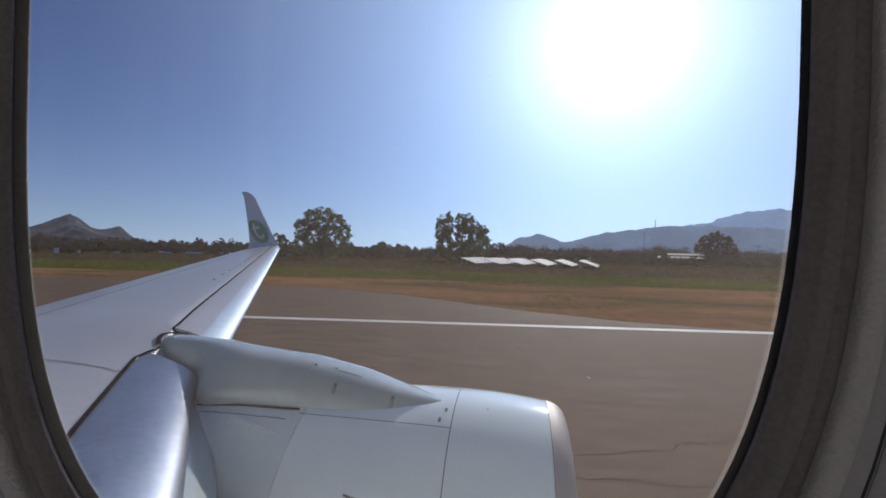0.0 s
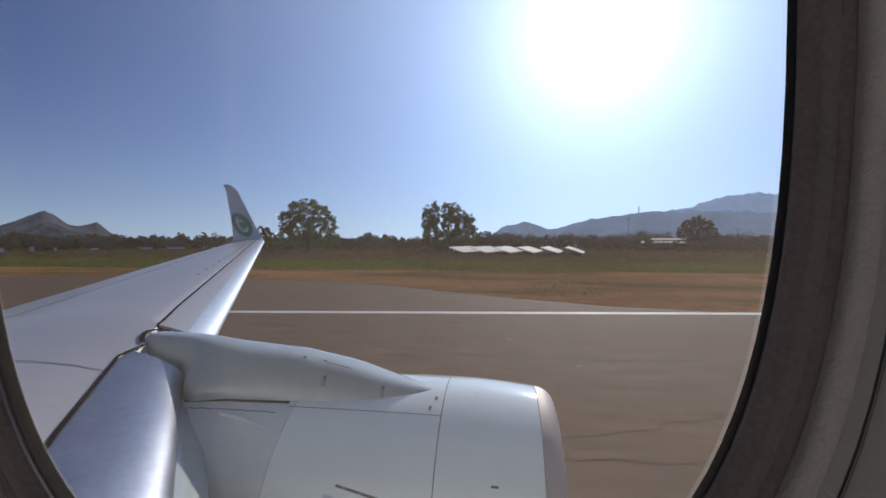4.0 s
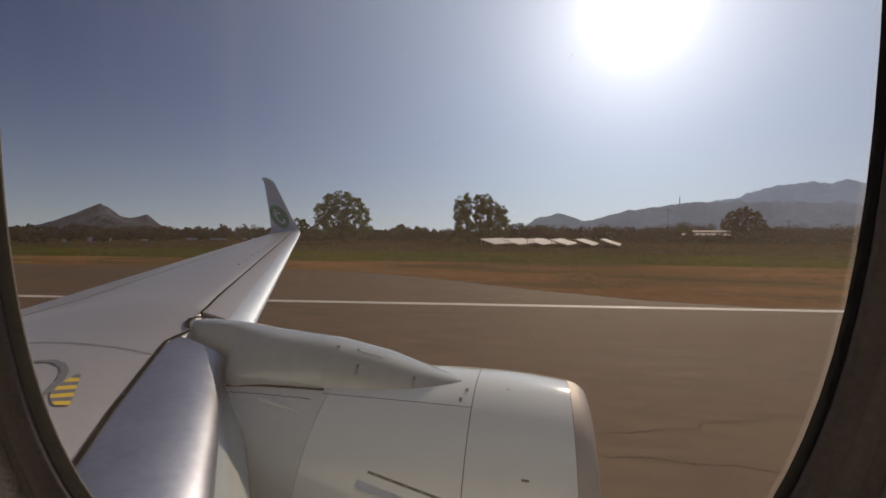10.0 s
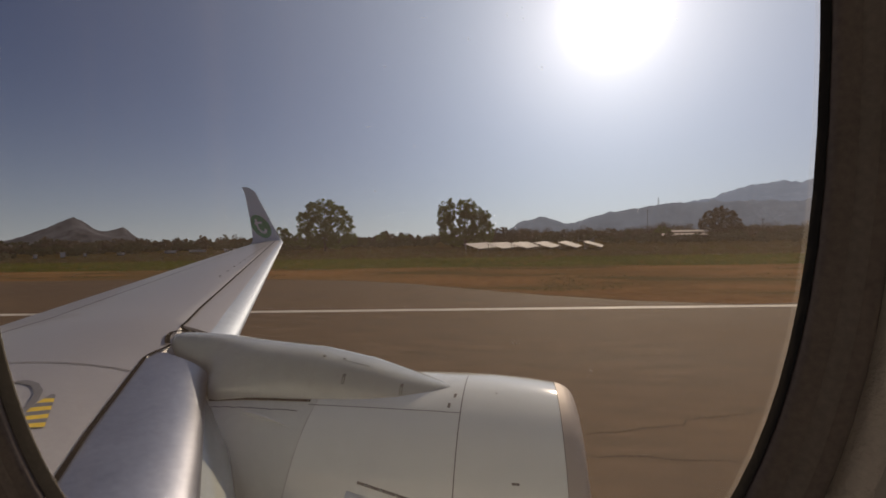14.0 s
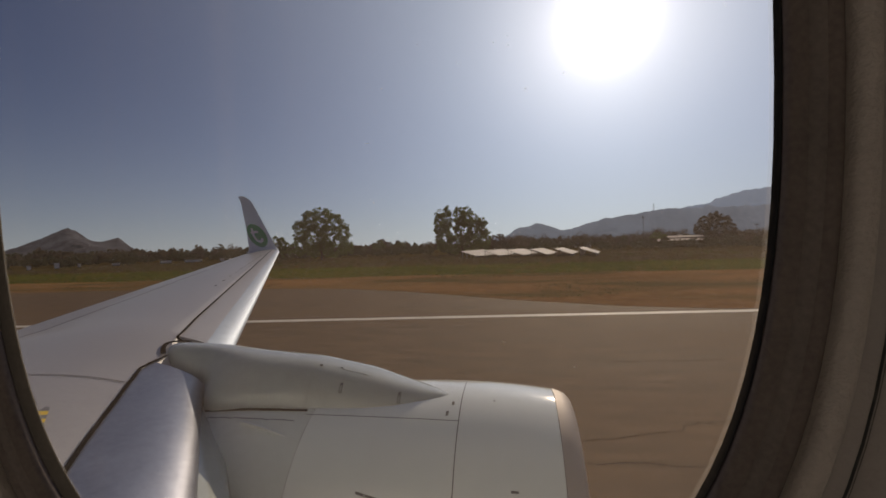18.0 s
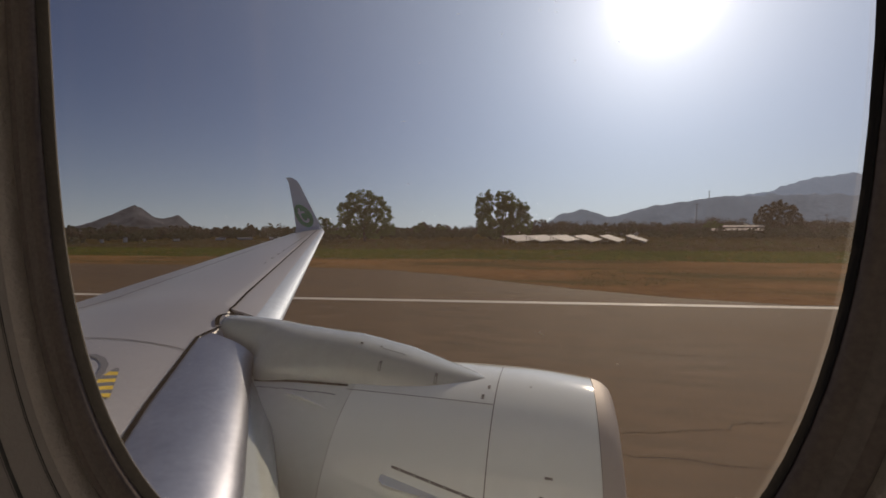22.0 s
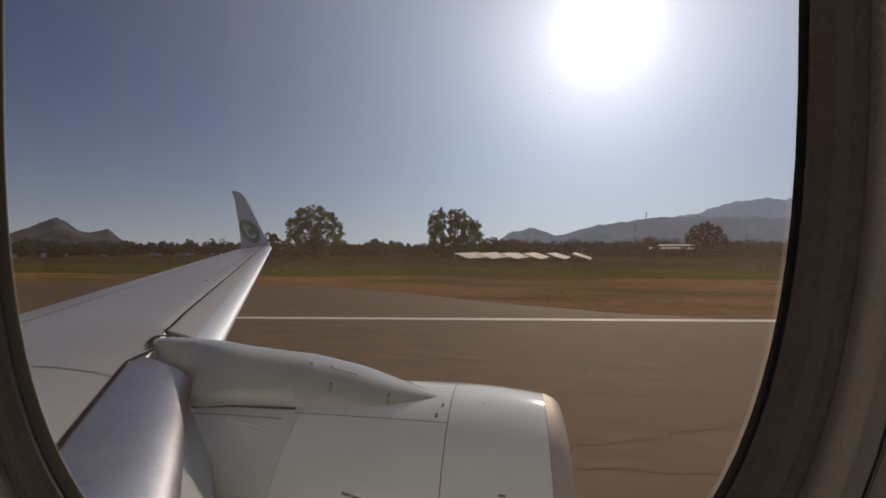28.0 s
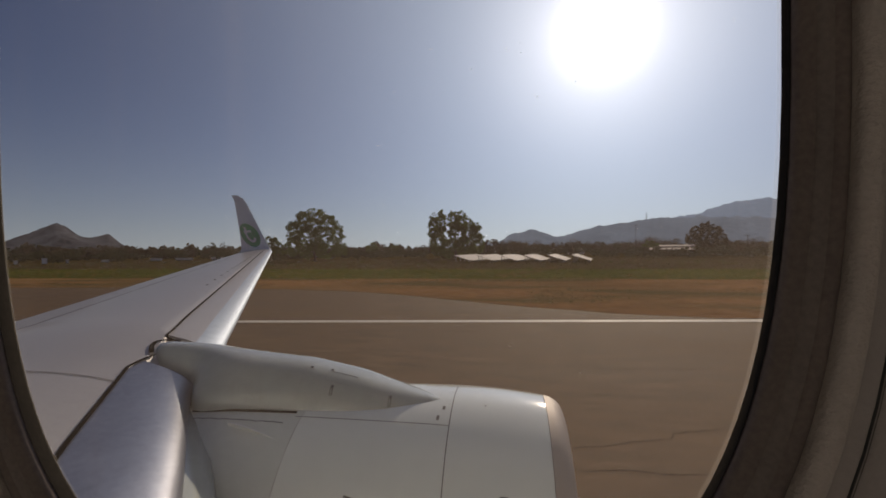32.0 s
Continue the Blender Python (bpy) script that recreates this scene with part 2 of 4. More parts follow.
def skin_strip(points, width, lift=0.006):
    """A strip on the wing's skin along points (x, y), its two edges both on the skin."""
    bm = bmesh.new()
    rows = []
    for k, (x, y) in enumerate(points):
        p, q = points[max(k - 1, 0)], points[min(k + 1, len(points) - 1)]
        d = Vector((q[0] - p[0], q[1] - p[1])).normalized() * width / 2
        rows.append([bm.verts.new(wing_top(x - d.y * f, y + d.x * f, lift)) for f in (-1, 0, 1)])
    for r, s in zip(rows, rows[1:]):
        for k in (0, 1):
            bm.faces.new((r[k], r[k + 1], s[k + 1], s[k]))
    return bm


def slat_nose(y0, y1, n):
    """The bare metal nose of an outboard slat, a hair proud of its painted skin."""
    rings = []
    for y in span(y0, y1, n):
        g = slat_x(y) * 0.42
        low = [wing_at(y, 0.05 * (1 - i / 7) ** 2, -1) + Vector((0.002, 0, -0.003)) for i in range(7)]
        up = [wing_at(y, g * (i / 12) ** 2) + Vector((0.002, 0, 0.003)) for i in range(13)]
        rings.append(low + up)
    return loft(rings)


def ribbon(points, width, side=None, bm=None):
    """A thin strip along points that lie on a surface."""
    bm = bm or bmesh.new()
    pts = [Vector(p) for p in points]
    rows = []
    for i, p in enumerate(pts):
        d = (pts[min(i + 1, len(pts) - 1)] - pts[max(i - 1, 0)]).normalized()
        s = (Vector(side) if side else d.cross(Vector((0, 0, 1)))).normalized() * width / 2
        rows.append((bm.verts.new(p - s), bm.verts.new(p + s)))
    for a, b in zip(rows, rows[1:]):
        bm.faces.new((a[0], a[1], b[1], b[0]))
    return bm


wing = part("wing", wing_panel(0.20, 15.40, 76), WING, aircraft, "light grey painted wing skin")
part("leading_edge_slat", slat_panel(0.20, 3.05, 24, 0.012), ALU, aircraft, "polished bare metal inboard leading edge")
for a, b in ((3.66, 6.55), (6.55, 9.5), (9.5, 12.4), (12.4, 15.38)):
    slat = part("leading_edge_slat", slat_panel(a, b, 14, 0.012), WING, aircraft, "grey slat with a bare metal nose")
    if a == 3.66:
        part("slat_nose", slat_nose(3.66, 15.38, 50), NOSE, slat, "polished bare metal nose")
for a, b in ((0.20, 3.20), (3.76, 15.38)):
    gap = []
    for y in span(a, b, 60):
        le, te, *_ = lerp_table(WING_TABLE, y)
        gap.append((le - slat_x(y) * (le - te) + 0.008, y))
    if a > 3:       # the joint curls round the slat's inner corner
        gap = [(-3.06, 3.563), (-3.12, 3.556), (-3.18, 3.563), (-3.235, 3.59), (-3.28, 3.64), (-3.305, 3.69)] + gap
    part("slat_gap_seal", skin_strip(gap, 0.027 if a < 3 else 0.026, 0.008), SEAL, aircraft, "dark rubber seal in the slat joint")

# fixed lower leading edge, bulging forward under the inboard slat
rings = []
for y in span(0.20, 3.02, 20):
    le, te, zn, *_ = lerp_table(WING_TABLE, y)
    d = 0.17 + 0.06 * (2.95 - y)
    rings.append([(le - 0.16, y, zn - 0.10), (le - 0.012, y, zn - 0.035), (le + 0.06, y, zn - 0.060), (le + 0.6 * d, y, zn - 0.105), (le + 0.9 * d, y, zn - 0.165), (le + d, y, zn - 0.235),
                  (le + 0.88 * d, y, zn - 0.305), (le + 0.3 * d, y, zn - 0.355), (le - 0.16, y, zn - 0.36)])
part("lower_leading_edge", loft(rings), FAIRING, aircraft, "grey painted lower leading edge under the slat")
part("slat_edge_seal", loft([[(p[0] - 0.004, p[1], p[2] + 0.012), (p[0] + 0.010, p[1], p[2] + 0.006), (p[0] + 0.006, p[1], p[2] - 0.006)] for p in [wing_at(y, 0.006, -1) for y in span(0.20, 3.04, 20)]]), SEAM, aircraft, "thin dark joint along the slat's lower edge")

bracket = box(-0.05, 0.05, -0.03, 0.03, -0.03, 0.05, bevel=0.012)
bmesh.ops.translate(bracket, verts=bracket.verts, vec=wing_at(3.64, 0.01) + Vector((0.0, 0.0, 0.02)))
part("slat_bracket", bracket, FAIRING, aircraft, "small grey bracket at the slat's end")

# seams across the wing skin
for y, x0, x1 in ((2.63, -2.775, -6.8), (7.6, -5.4, -7.6), (11.2, -7.4, -8.8)):
    part("skin_seam", ribbon([wing_top(x0 + (x1 - x0) * i / 30, y, 0.004) for i in range(31)], 0.012, (0, 1, 0)), SEAM, wing)
spoiler = [wing_top(lerp_table(WING_TABLE, y)[1] + 0.30 * (lerp_table(WING_TABLE, y)[0] - lerp_table(WING_TABLE, y)[1]), y, 0.004) for y in span(3.6, 14.6, 40)]
part("spoiler_seam", ribbon(spoiler, 0.025), SEAM, wing)

# vortex generators: small fins behind the outer slats
fin_bm = prism([(-0.022, -0.003), (0.022, -0.003), (0.018, 0.003), (-0.018, 0.003)], 0, 0.012)
first = None
for k in range(11):
    y = 6.6 + k * 0.62
    le, te, *_ = lerp_table(WING_TABLE, y)
    p = wing_top(le - (slat_x(y) + 0.085) * (le - te), y)
    if first is None:
        first = part("vortex_generator", fin_bm, FAIRING, wing, "small fin standing on the wing skin")
        mesh = first.data
        ob = first
    else:
        ob = new("vortex_generator", mesh)
        ob.parent = wing
        ob.matrix_parent_inverse = first.matrix_parent_inverse
    ob.location, ob.rotation_euler = p, (0, 0, radians(18))

# rescue arrow marking on the wing root: grey arc and yellow and dark stripes
arc = [(-3.43, 2.27), (-3.31, 2.305), (-3.17, 2.265), (-3.03, 2.185), (-2.91, 2.07), (-2.82, 1.95), (-2.77, 1.83)]
part("walkway_arc_mark", skin_strip(arc, 0.042), GREY_MARK, wing, "grey painted arc")
for k in range(8):
    rows = []
    bm = bmesh.new()
    for s in (k / 8, (k + 1) / 8):
        x, y, w = -2.87 + 0.34 * s, 2.165 - 0.32 * s, 0.015 + 0.105 * math.sin(math.pi * min(1, 0.05 + 0.75 * s))
        rows.append([bm.verts.new(wing_top(x - 0.68 * w * f - 0.02 * f, y - 0.733 * w * f + 0.03 * f, 0.006)) for f in (0, 0.5, 1)])
    for q in (0, 1):
        bm.faces.new((rows[0][q], rows[0][q + 1], rows[1][q + 1], rows[1][q]))
    part("walkway_stripe", bm, YELLOW if k % 2 else GREY_MARK, wing)

# winglet: sweeps up from the tip in a soft bend
WINGLET_TABLE = [(0.0, -9.17, -10.62, 15.40, 3.66), (0.12, -9.30, -10.66, 15.60, 3.69), (0.25, -9.50, -10.72, 15.72, 3.84),
                 (0.5, -9.92, -10.86, 15.82, 4.50), (0.8, -10.42, -11.08, 15.93, 5.30), (0.95, -10.74, -11.22, 15.99, 5.82), (1.0, -11.08, -11.36, 16.01, 6.02)]
rings = []
for i in range(25):
    t = i / 24
    le, te, y, z = lerp_table(WINGLET_TABLE, t)
    c = le - te
    lean = smoothstep(0, 0.3, t)
    n = Vector((0, -lean, (1 - lean) + 0.15 * lean)).normalized()
    ring = []
    for up in (1, -1):
        for j in range(12):
            x = (j / 11) ** 2 if up > 0 else (1 - j / 11) ** 2
            if up < 0 and j in (0, 11):
                continue
            yt = 5 * 0.10 * c * (0.2969 * math.sqrt(x) - 0.126 * x - 0.3516 * x * x + 0.2843 * x ** 3 - 0.1036 * x ** 4)
            ring.append(Vector((le - x * c, y, z)) + n * (up * yt))
    rings.append(ring)
winglet = part("winglet", loft(rings), WHITE, aircraft, "white upturned blended winglet")


def on_winglet(u, v, lift):
    """A point on the winglet's inner face: u along its chord, v up its height."""
    le, te, y, z = lerp_table(WINGLET_TABLE, v)
    c = le - te
    yt = 5 * 0.10 * c * (0.2969 * math.sqrt(u) - 0.126 * u - 0.3516 * u * u + 0.2843 * u ** 3 - 0.1036 * u ** 4)
    return Vector((le - u * c, y - yt - lift, z))


def winglet_blob(outline, lift):
    """A flat painted shape, given round its own middle in metres, that follows the winglet's face."""
    bm = bmesh.new()
    mx, mz = sum(p[0] for p in outline) / len(outline), sum(p[1] for p in outline) / len(outline)

    def place(dx, dz):
        v = 0.44 + dz / 2.5
        le, te, _, _ = lerp_table(WINGLET_TABLE, v)
        u = min(0.97, max(0.03, (le - (-10.36 + dx - 0.62 * dz)) / (le - te)))
        return bm.verts.new(on_winglet(u, v, lift))

    rows = [[place(mx + (dx - mx) * f, mz + (dz - mz) * f) for dx, dz in outline] for f in (0.25, 0.5, 0.75, 1.0)]
    bm.faces.new(rows[0])
    for p, q in zip(rows, rows[1:]):
        for k in range(len(p)):
            m = (k + 1) % len(p)
            bm.faces.new((p[k], p[m], q[m], q[k]))
    return bm


def stroke(points, width, lift):
    """A painted stroke of even width along points on the emblem."""
    left, right = [], []
    for k, p in enumerate(points):
        q, r = points[max(k - 1, 0)], points[min(k + 1, len(points) - 1)]
        d = Vector((r[0] - q[0], r[1] - q[1])).normalized() * width / 2
        left.append((p[0] - d.y, p[1] + d.x))
        right.append((p[0] + d.y, p[1] - d.x))
    bm = bmesh.new()

    def place(dx, dz):
        v = 0.44 + dz / 2.5
        le, te, _, _ = lerp_table(WINGLET_TABLE, v)
        u = min(0.97, max(0.03, (le - (-10.36 + dx - 0.62 * dz)) / (le - te)))
        return bm.verts.new(on_winglet(u, v, lift))

    a, c = [place(*p) for p in left], [place(*p) for p in right]
    for k in range(len(a) - 1):
        bm.faces.new((a[k], a[k + 1], c[k + 1], c[k]))
    return bm


disc = [(0.42 * math.cos(a), 0.46 * math.sin(a)) for a in [math.tau * i / 40 for i in range(40)]]
part("emblem_disc", winglet_blob(disc, 0.008), GREEN, winglet, "round green emblem")
part("emblem_hook", stroke([(-0.08, 0.30), (-0.11, 0.16), (-0.14, 0.02), (-0.13, -0.10), (-0.07, -0.20), (0.03, -0.25), (0.13, -0.21), (0.19, -0.11)], 0.10, 0.016), WHITE, winglet, "white curved stroke")
part("emblem_bar", stroke([(-0.22, 0.10), (-0.04, 0.14), (0.14, 0.15)], 0.09, 0.020), WHITE, winglet, "white short stroke")

# engine nacelle, round about its own axis
AX_Y, AX_Z = 3.20, 1.60


def turned(profile, n=72):
    return loft([[(x, AX_Y + r * math.sin(math.tau * i / n), AX_Z + r * math.cos(math.tau * i / n)) for i in range(n)] for x, r in profile], caps=False)


def nacelle_r(x):
    if x > -0.385:
        return 1.004 - 0.105 * (x + 0.385) ** 2
    return lerp_table([(-3.1, 0.80), (-2.6, 0.925), (-2.0, 0.98), (-1.45, 0.992), (-1.0, 1.0), (-0.6, 1.005), (-0.385, 1.004)], x)[0]


def on_nacelle(x, deg, lift=0.0):
    """A point on the cowl: deg from its top towards the cabin."""
    r = nacelle_r(x) + lift
    return Vector((x, AX_Y - r * math.sin(radians(deg)), AX_Z + r * math.cos(radians(deg))))


engine = part("engine_cowl", turned([(x, nacelle_r(x)) for x in span(-1.45, -0.390, 14)] + [(-0.3885, nacelle_r(-0.388)), (-0.388, 0.97)]), WHITE, aircraft, "white fan cowl")
part("inlet_cowl", turned([(-0.382, 0.97), (-0.3815, nacelle_r(-0.38))] + [(x, nacelle_r(x)) for x in span(-0.380, 0.278, 12)]), WHITE, engine, "white inlet cowl")
part("inlet_lip", turned([(0.2815, 0.940), (0.282, 0.957), (0.2825, 0.9568), (0.33, 0.944), (0.375, 0.922), (0.405, 0.893), (0.415, 0.865), (0.405, 0.838), (0.375, 0.815), (0.30, 0.79), (0.1, 0.77), (-0.3, 0.79)]), LIP, engine, "bare grey metal inlet lip")
part("reverser_cowl", turned([(-1.456, 0.955), (-1.4565, nacelle_r(-1.457))] + [(x, nacelle_r(x)) for x in span(-1.458, -3.1, 14)] + [(-3.08, 0.62)]), SHADED_WHITE, engine, "white thrust reverser sleeve with shade put into its paint")
part("exhaust_nozzle", turned([(-2.9, 0.62), (-3.4, 0.52), (-3.9, 0.36), (-3.9, 0.30)]), DARK, engine, "dark exhaust nozzle")
part("fan", turned([(-0.3, 0.79), (-0.32, 0.25), (-0.05, 0.12), (0.02, 0.01)]), DARK, engine, "dark fan and spinner")
for x, seam in ((-0.385, SEAM), (-1.452, PALE_SEAM)):
    part("cowl_seam", turned([(x - 0.003, nacelle_r(x) + 0.0015), (x + 0.003, nacelle_r(x) + 0.0015)]), seam, engine)
# an uneven sealed joint and a bright scratch on the sleeve
wavy = random.Random(8)
part("cowl_seam", ribbon([on_nacelle(x, 25.5 + 2.2 * (x + 2.3) + wavy.uniform(-0.35, 0.35), 0.004) for x in span(-2.34, -1.56, 18)], 0.009, (0, 0.9, 0.4)), GREY_MARK, engine, "uneven dark sealed joint")
# slender drain fin lying back along the sleeve
rings = []
for k in range(11):
    f = k / 10
    foot = on_nacelle(-1.97 + 0.40 * f, 28.5 + 5.5 * f, -0.004)
    up = (on_nacelle(-1.97 + 0.40 * f, 28.5 + 5.5 * f, 1.0) - on_nacelle(-1.97 + 0.40 * f, 28.5 + 5.5 * f, 0.0))
    tall, thin = 0.004 + 0.040 * math.sin(math.pi * (0.12 + 0.88 * f)) ** 0.8 * (1 - 0.55 * f), 0.004 + 0.010 * (1 - f)
    across = up.cross(Vector((1, 0, 0))).normalized()
    rings.append([foot - across * thin, foot - across * thin * 0.5 + up * tall, foot + across * thin * 0.5 + up * tall, foot + across * thin])
part("drain_fin", loft(rings), WHITE, engine, "slender white drain fin")
part("cowl_seam", ribbon([on_nacelle(x, 24.5 + 1.0 * (x + 0.4), 0.003) for x in span(-1.50, -0.39, 24)], 0.006, (0, 0.9, 0.4)), SEAM, engine)

# strake: a thin fin on the cowl's inner shoulder
out = Vector((0, -math.sin(radians(88)), math.cos(radians(88))))
thick = Vector((0, math.cos(radians(88)), math.sin(radians(88)))) * 0.008
prof = [(-0.34, 0.0), (-0.62, 0.045), (-0.90, 0.090), (-0.99, 0.098), (-1.03, 0.07), (-1.04, 0.0)]
rings = [[on_nacelle(x, 63 + 8 * (x + 0.34) / 0.72, -0.01) + out * h + thick * s for x, h in prof] for s in (-1, 1)]
strake = part("strake", loft(rings), WHITE, engine, "white triangular strake fin", smooth=False)

part("strake_base", ribbon([on_nacelle(x, 59.5 + 8 * (x + 0.34) / 0.72, 0.004) for x in span(-0.98, -0.32, 14)], 0.016, (0, 0.6, 0.8)), SEAM, strake, "dark flange of the strake")
for x in span(-0.92, -0.42, 5):
    mid = on_nacelle(x, 59.5 + 8 * (x + 0.34) / 0.72, 0.006)
    part("strake_bolt", box(mid.x - 0.008, mid.x + 0.008, mid.y - 0.008, mid.y + 0.008, mid.z - 0.008, mid.z + 0.008, bevel=0.003), FAIRING, strake)

# strut fairing over the cowl, from the wing's edge to a pointed nose
FAIR_TABLE = [(-3.15, 3.425, 0.05, 2.838), (-3.12, 3.415, 0.10, 2.860), (-3.05, 3.395, 0.17, 2.874), (-2.80, 3.385, 0.225, 2.872), (-2.55, 3.365, 0.262, 2.862), (-2.35, 3.31, 0.31, 2.852), (-2.1, 3.24, 0.36, 2.842),
              (-1.6, 3.21, 0.37, 2.812), (-1.14, 3.18, 0.345, 2.735), (-0.85, 3.14, 0.285, 2.665), (-0.65, 3.11, 0.215, 2.622), (-0.55, 3.085, 0.155, 2.604), (-0.49, 3.07, 0.085, 2.594), (-0.46, 3.06, 0.015, 2.588)]


def fairing_ring(x):
    yc, w, top = lerp_table(FAIR_TABLE, x)
    h = min(0.50, top - 2.30) if x > -2.4 else 0.50 - 0.36 * smoothstep(-2.6, -3.2, x)
    pts = []
    for i in range(28):
        a = math.pi * i / 27
        ca, sa = math.cos(a), math.sin(a)
        up = abs(sa) ** 0.85
        y = yc + w * math.copysign(abs(ca) ** 0.72, ca)
        if ca < 0:      # the cabin side spreads to a skirt that meets the cowl
            y -= max(0.0, yc - w - 2.835) * smoothstep(-1.5, -2.0, x) * smoothstep(-2.62, -2.30, x) * smoothstep(0.95, 0.36, up)
        pts.append((x, y, top - h + h * up))
    return pts


def soft_stations(n):
    return [-3.15 + 2.69 * (0.5 - 0.5 * math.cos(math.pi * i / n)) for i in range(n + 1)]


fairing = part("strut_fairing", loft([fairing_ring(x) for x in soft_stations(44)]), FAIRING, aircraft, "light grey strut fairing above the engine")


def fairing_side(x, z, lift=0.004):
    """The point of the fairing's cabin side at that x and height."""
    yc, w, top = lerp_table(FAIR_TABLE, x)
    h = min(0.50, top - 2.30)
    sa = min(1, max(0.0, (z - top + h) / h)) ** (1 / 0.85)
    return Vector((x, yc - w * max(0, math.cos(math.asin(sa))) ** 0.72 - lift, z))


for x, z in ((-1.28, 2.665), (-0.84, 2.600)):
    latch = part("latch", ribbon([fairing_side(x, z - 0.030 + 0.060 * i / 8, 0.004) for i in range(9)], 0.024, (1, 0, 0)), SEAM, fairing, "dark slotted latch")
    part("latch", ribbon([fairing_side(x, z - 0.024 + 0.036 * i / 8, 0.006) for i in range(9)], 0.009, (1, 0, 0)), FAIRING, fairing, "pale latch tongue")
for x, seam in ((-1.02, FAINT_SEAM), (-1.53, FAINT_SEAM)):
    yc, w, top = lerp_table(FAIR_TABLE, x)
    line = [fairing_side(x, top - 0.30 + 0.298 * math.sin(math.pi / 2 * i / 14)) + Vector((0, 0, 0.002)) for i in range(15)]
    part("fairing_seam", ribbon(line, 0.005, (1, 0, 0)), seam, fairing)
for x, y in ((-1.50, 3.08), (-1.34, 3.10)):
    yc, w, top = lerp_table(FAIR_TABLE, x)
    part("fairing_bolt", box(x - 0.012, x + 0.012, y - 0.004, y + 0.004, top - 0.03, top + 0.001, bevel=0.001), GREY_MARK, fairing)
part("fairing_gap", ribbon([on_nacelle(x, 21.5, 0.008) for x in span(-2.35, -1.50, 16)], 0.022, (0, 0.9, 0.45)), SEAL, fairing, "dark gap under the fairing")
# access panel on the fairing's shoulder, drawn by its four joints
for x0, x1, f0, f1 in ((-1.37, -1.16, 0.0, 0.0), (-1.33, -1.12, 1.0, 1.0), (-1.37, -1.33, 0.0, 1.0), (-1.16, -1.12, 0.0, 1.0)):
    line = []
    for i in range(7):
        x, f = x0 + (x1 - x0) * i / 6, f0 + (f1 - f0) * i / 6
        line.append(fairing_side(x, lerp_table(FAIR_TABLE, x)[2] - 0.048 + 0.040 * f, 0.003))
    part("access_panel_joint", ribbon(line, 0.005, (1, 0, 0) if f0 != f1 else (0, 0.5, 0.9)), FAINT_SEAM, fairing)
END_SEAL = [(-3.03, 3.198), (-3.128, 3.292), (-3.208, 3.420), (-3.190, 3.492), (-3.11, 3.548), (-3.05, 3.566)]
# dark rubber round the fairing's blunt end on the wing
end = []
for p, q in zip(END_SEAL, END_SEAL[1:]):
    end += [(p[0] + (q[0] - p[0]) * k / 4, p[1] + (q[1] - p[1]) * k / 4) for k in range(4)]
for _ in range(3):
    end = [end[0]] + [((a[0] + 2 * b[0] + c[0]) / 4, (a[1] + 2 * b[1] + c[1]) / 4) for a, b, c in zip(end, end[1:], end[2:])] + [end[-1]]
part("fairing_end_seal", skin_strip(end, 0.040, 0.014), SEAL, fairing, "dark seal round the fairing's end")
# small hatches and rivets on the cowl
for x, deg, sx, sd in ((-0.44, 15, 0.02, 2.4), (-0.47, 21, 0.02, 2.6), (-0.15, 12, 0.012, 1.0), (-0.02, 49, 0.045, 0.8), (-0.06, 55, 0.02, 0.8)):
    bm = bmesh.new()
    bm.faces.new([bm.verts.new(on_nacelle(x + a * sx, deg + b * sd / 2, 0.004)) for a, b in ((-0.5, -1), (0.5, -1), (0.5, 1), (-0.5, 1))])
    part("cowl_latch", bm, SEAM, engine, "small dark latch")

# ---- the cabin window ----
WIN_X, WIN_Z = -0.0497, 3.7727


def win_loop(a, b, y, n=2.98, count=96):
    a, b = a + 0.0013, b + 0.0328
    pts = []
    for i in range(count):
        t = math.tau * i / count
        c, s = math.cos(t), math.sin(t)
        pts.append((WIN_X + a * math.copysign(abs(c) ** (2 / n), c), y, WIN_Z + b * math.copysign(abs(s) ** (2 / n), s)))
    return pts


window = thing("cabin_window", (WIN_X, 0.1, 3.55), "oval cabin window with black rubber seal and scuffed clear pane", "window", kind="structure")


def win_ring(name, profile, material, label):
    """A ring round the opening: rows of half width and depth, from the glass towards the cabin."""
    return part(name, loft([win_loop(w - 0.0046, w + 0.0274, y) for w, y in profile], caps=False), material, window, label)


win_ring("pane_gasket", [(0.152, 0.129), (0.1326, 0.1285), (0.1308, 0.1265), (0.1306, 0.1226)], GASKET, "black gasket against the pane")
win_ring("window_seal", [(0.1330, 0.1262), (0.1312, 0.1240), (0.1308, 0.1224), (0.1311, 0.1207), (0.1320, 0.1201), (0.1352, 0.1201), (0.1355, 0.1206)], RUBBER, "black rubber window seal")
win_ring("window_seal_lip", [(0.1354, 0.1207), (0.1359, 0.1203), (0.1378, 0.1200), (0.1394, 0.1202), (0.1397, 0.1208)], RUBBER_MID, "dark grey inner lip of the seal")
win_ring("window_seal_edge", [(0.1396, 0.1208), (0.1401, 0.1205), (0.1420, 0.1204), (0.1434, 0.1207), (0.1439, 0.1212)], RUBBER, "black outer edge of the seal")
win_ring("bezel_edge", [(0.1436, 0.1212), (0.1437, 0.1190), (0.1444, 0.1174), (0.1458, 0.1166), (0.1480, 0.1166), (0.1490, 0.1173)], GRAIN, "rough grained cream edge of the bezel")
win_ring("window_bezel", [(0.1488, 0.1175), (0.1494, 0.1170), (0.1516, 0.1163), (0.1522, 0.1165)], LINING, "smooth cream bezel")
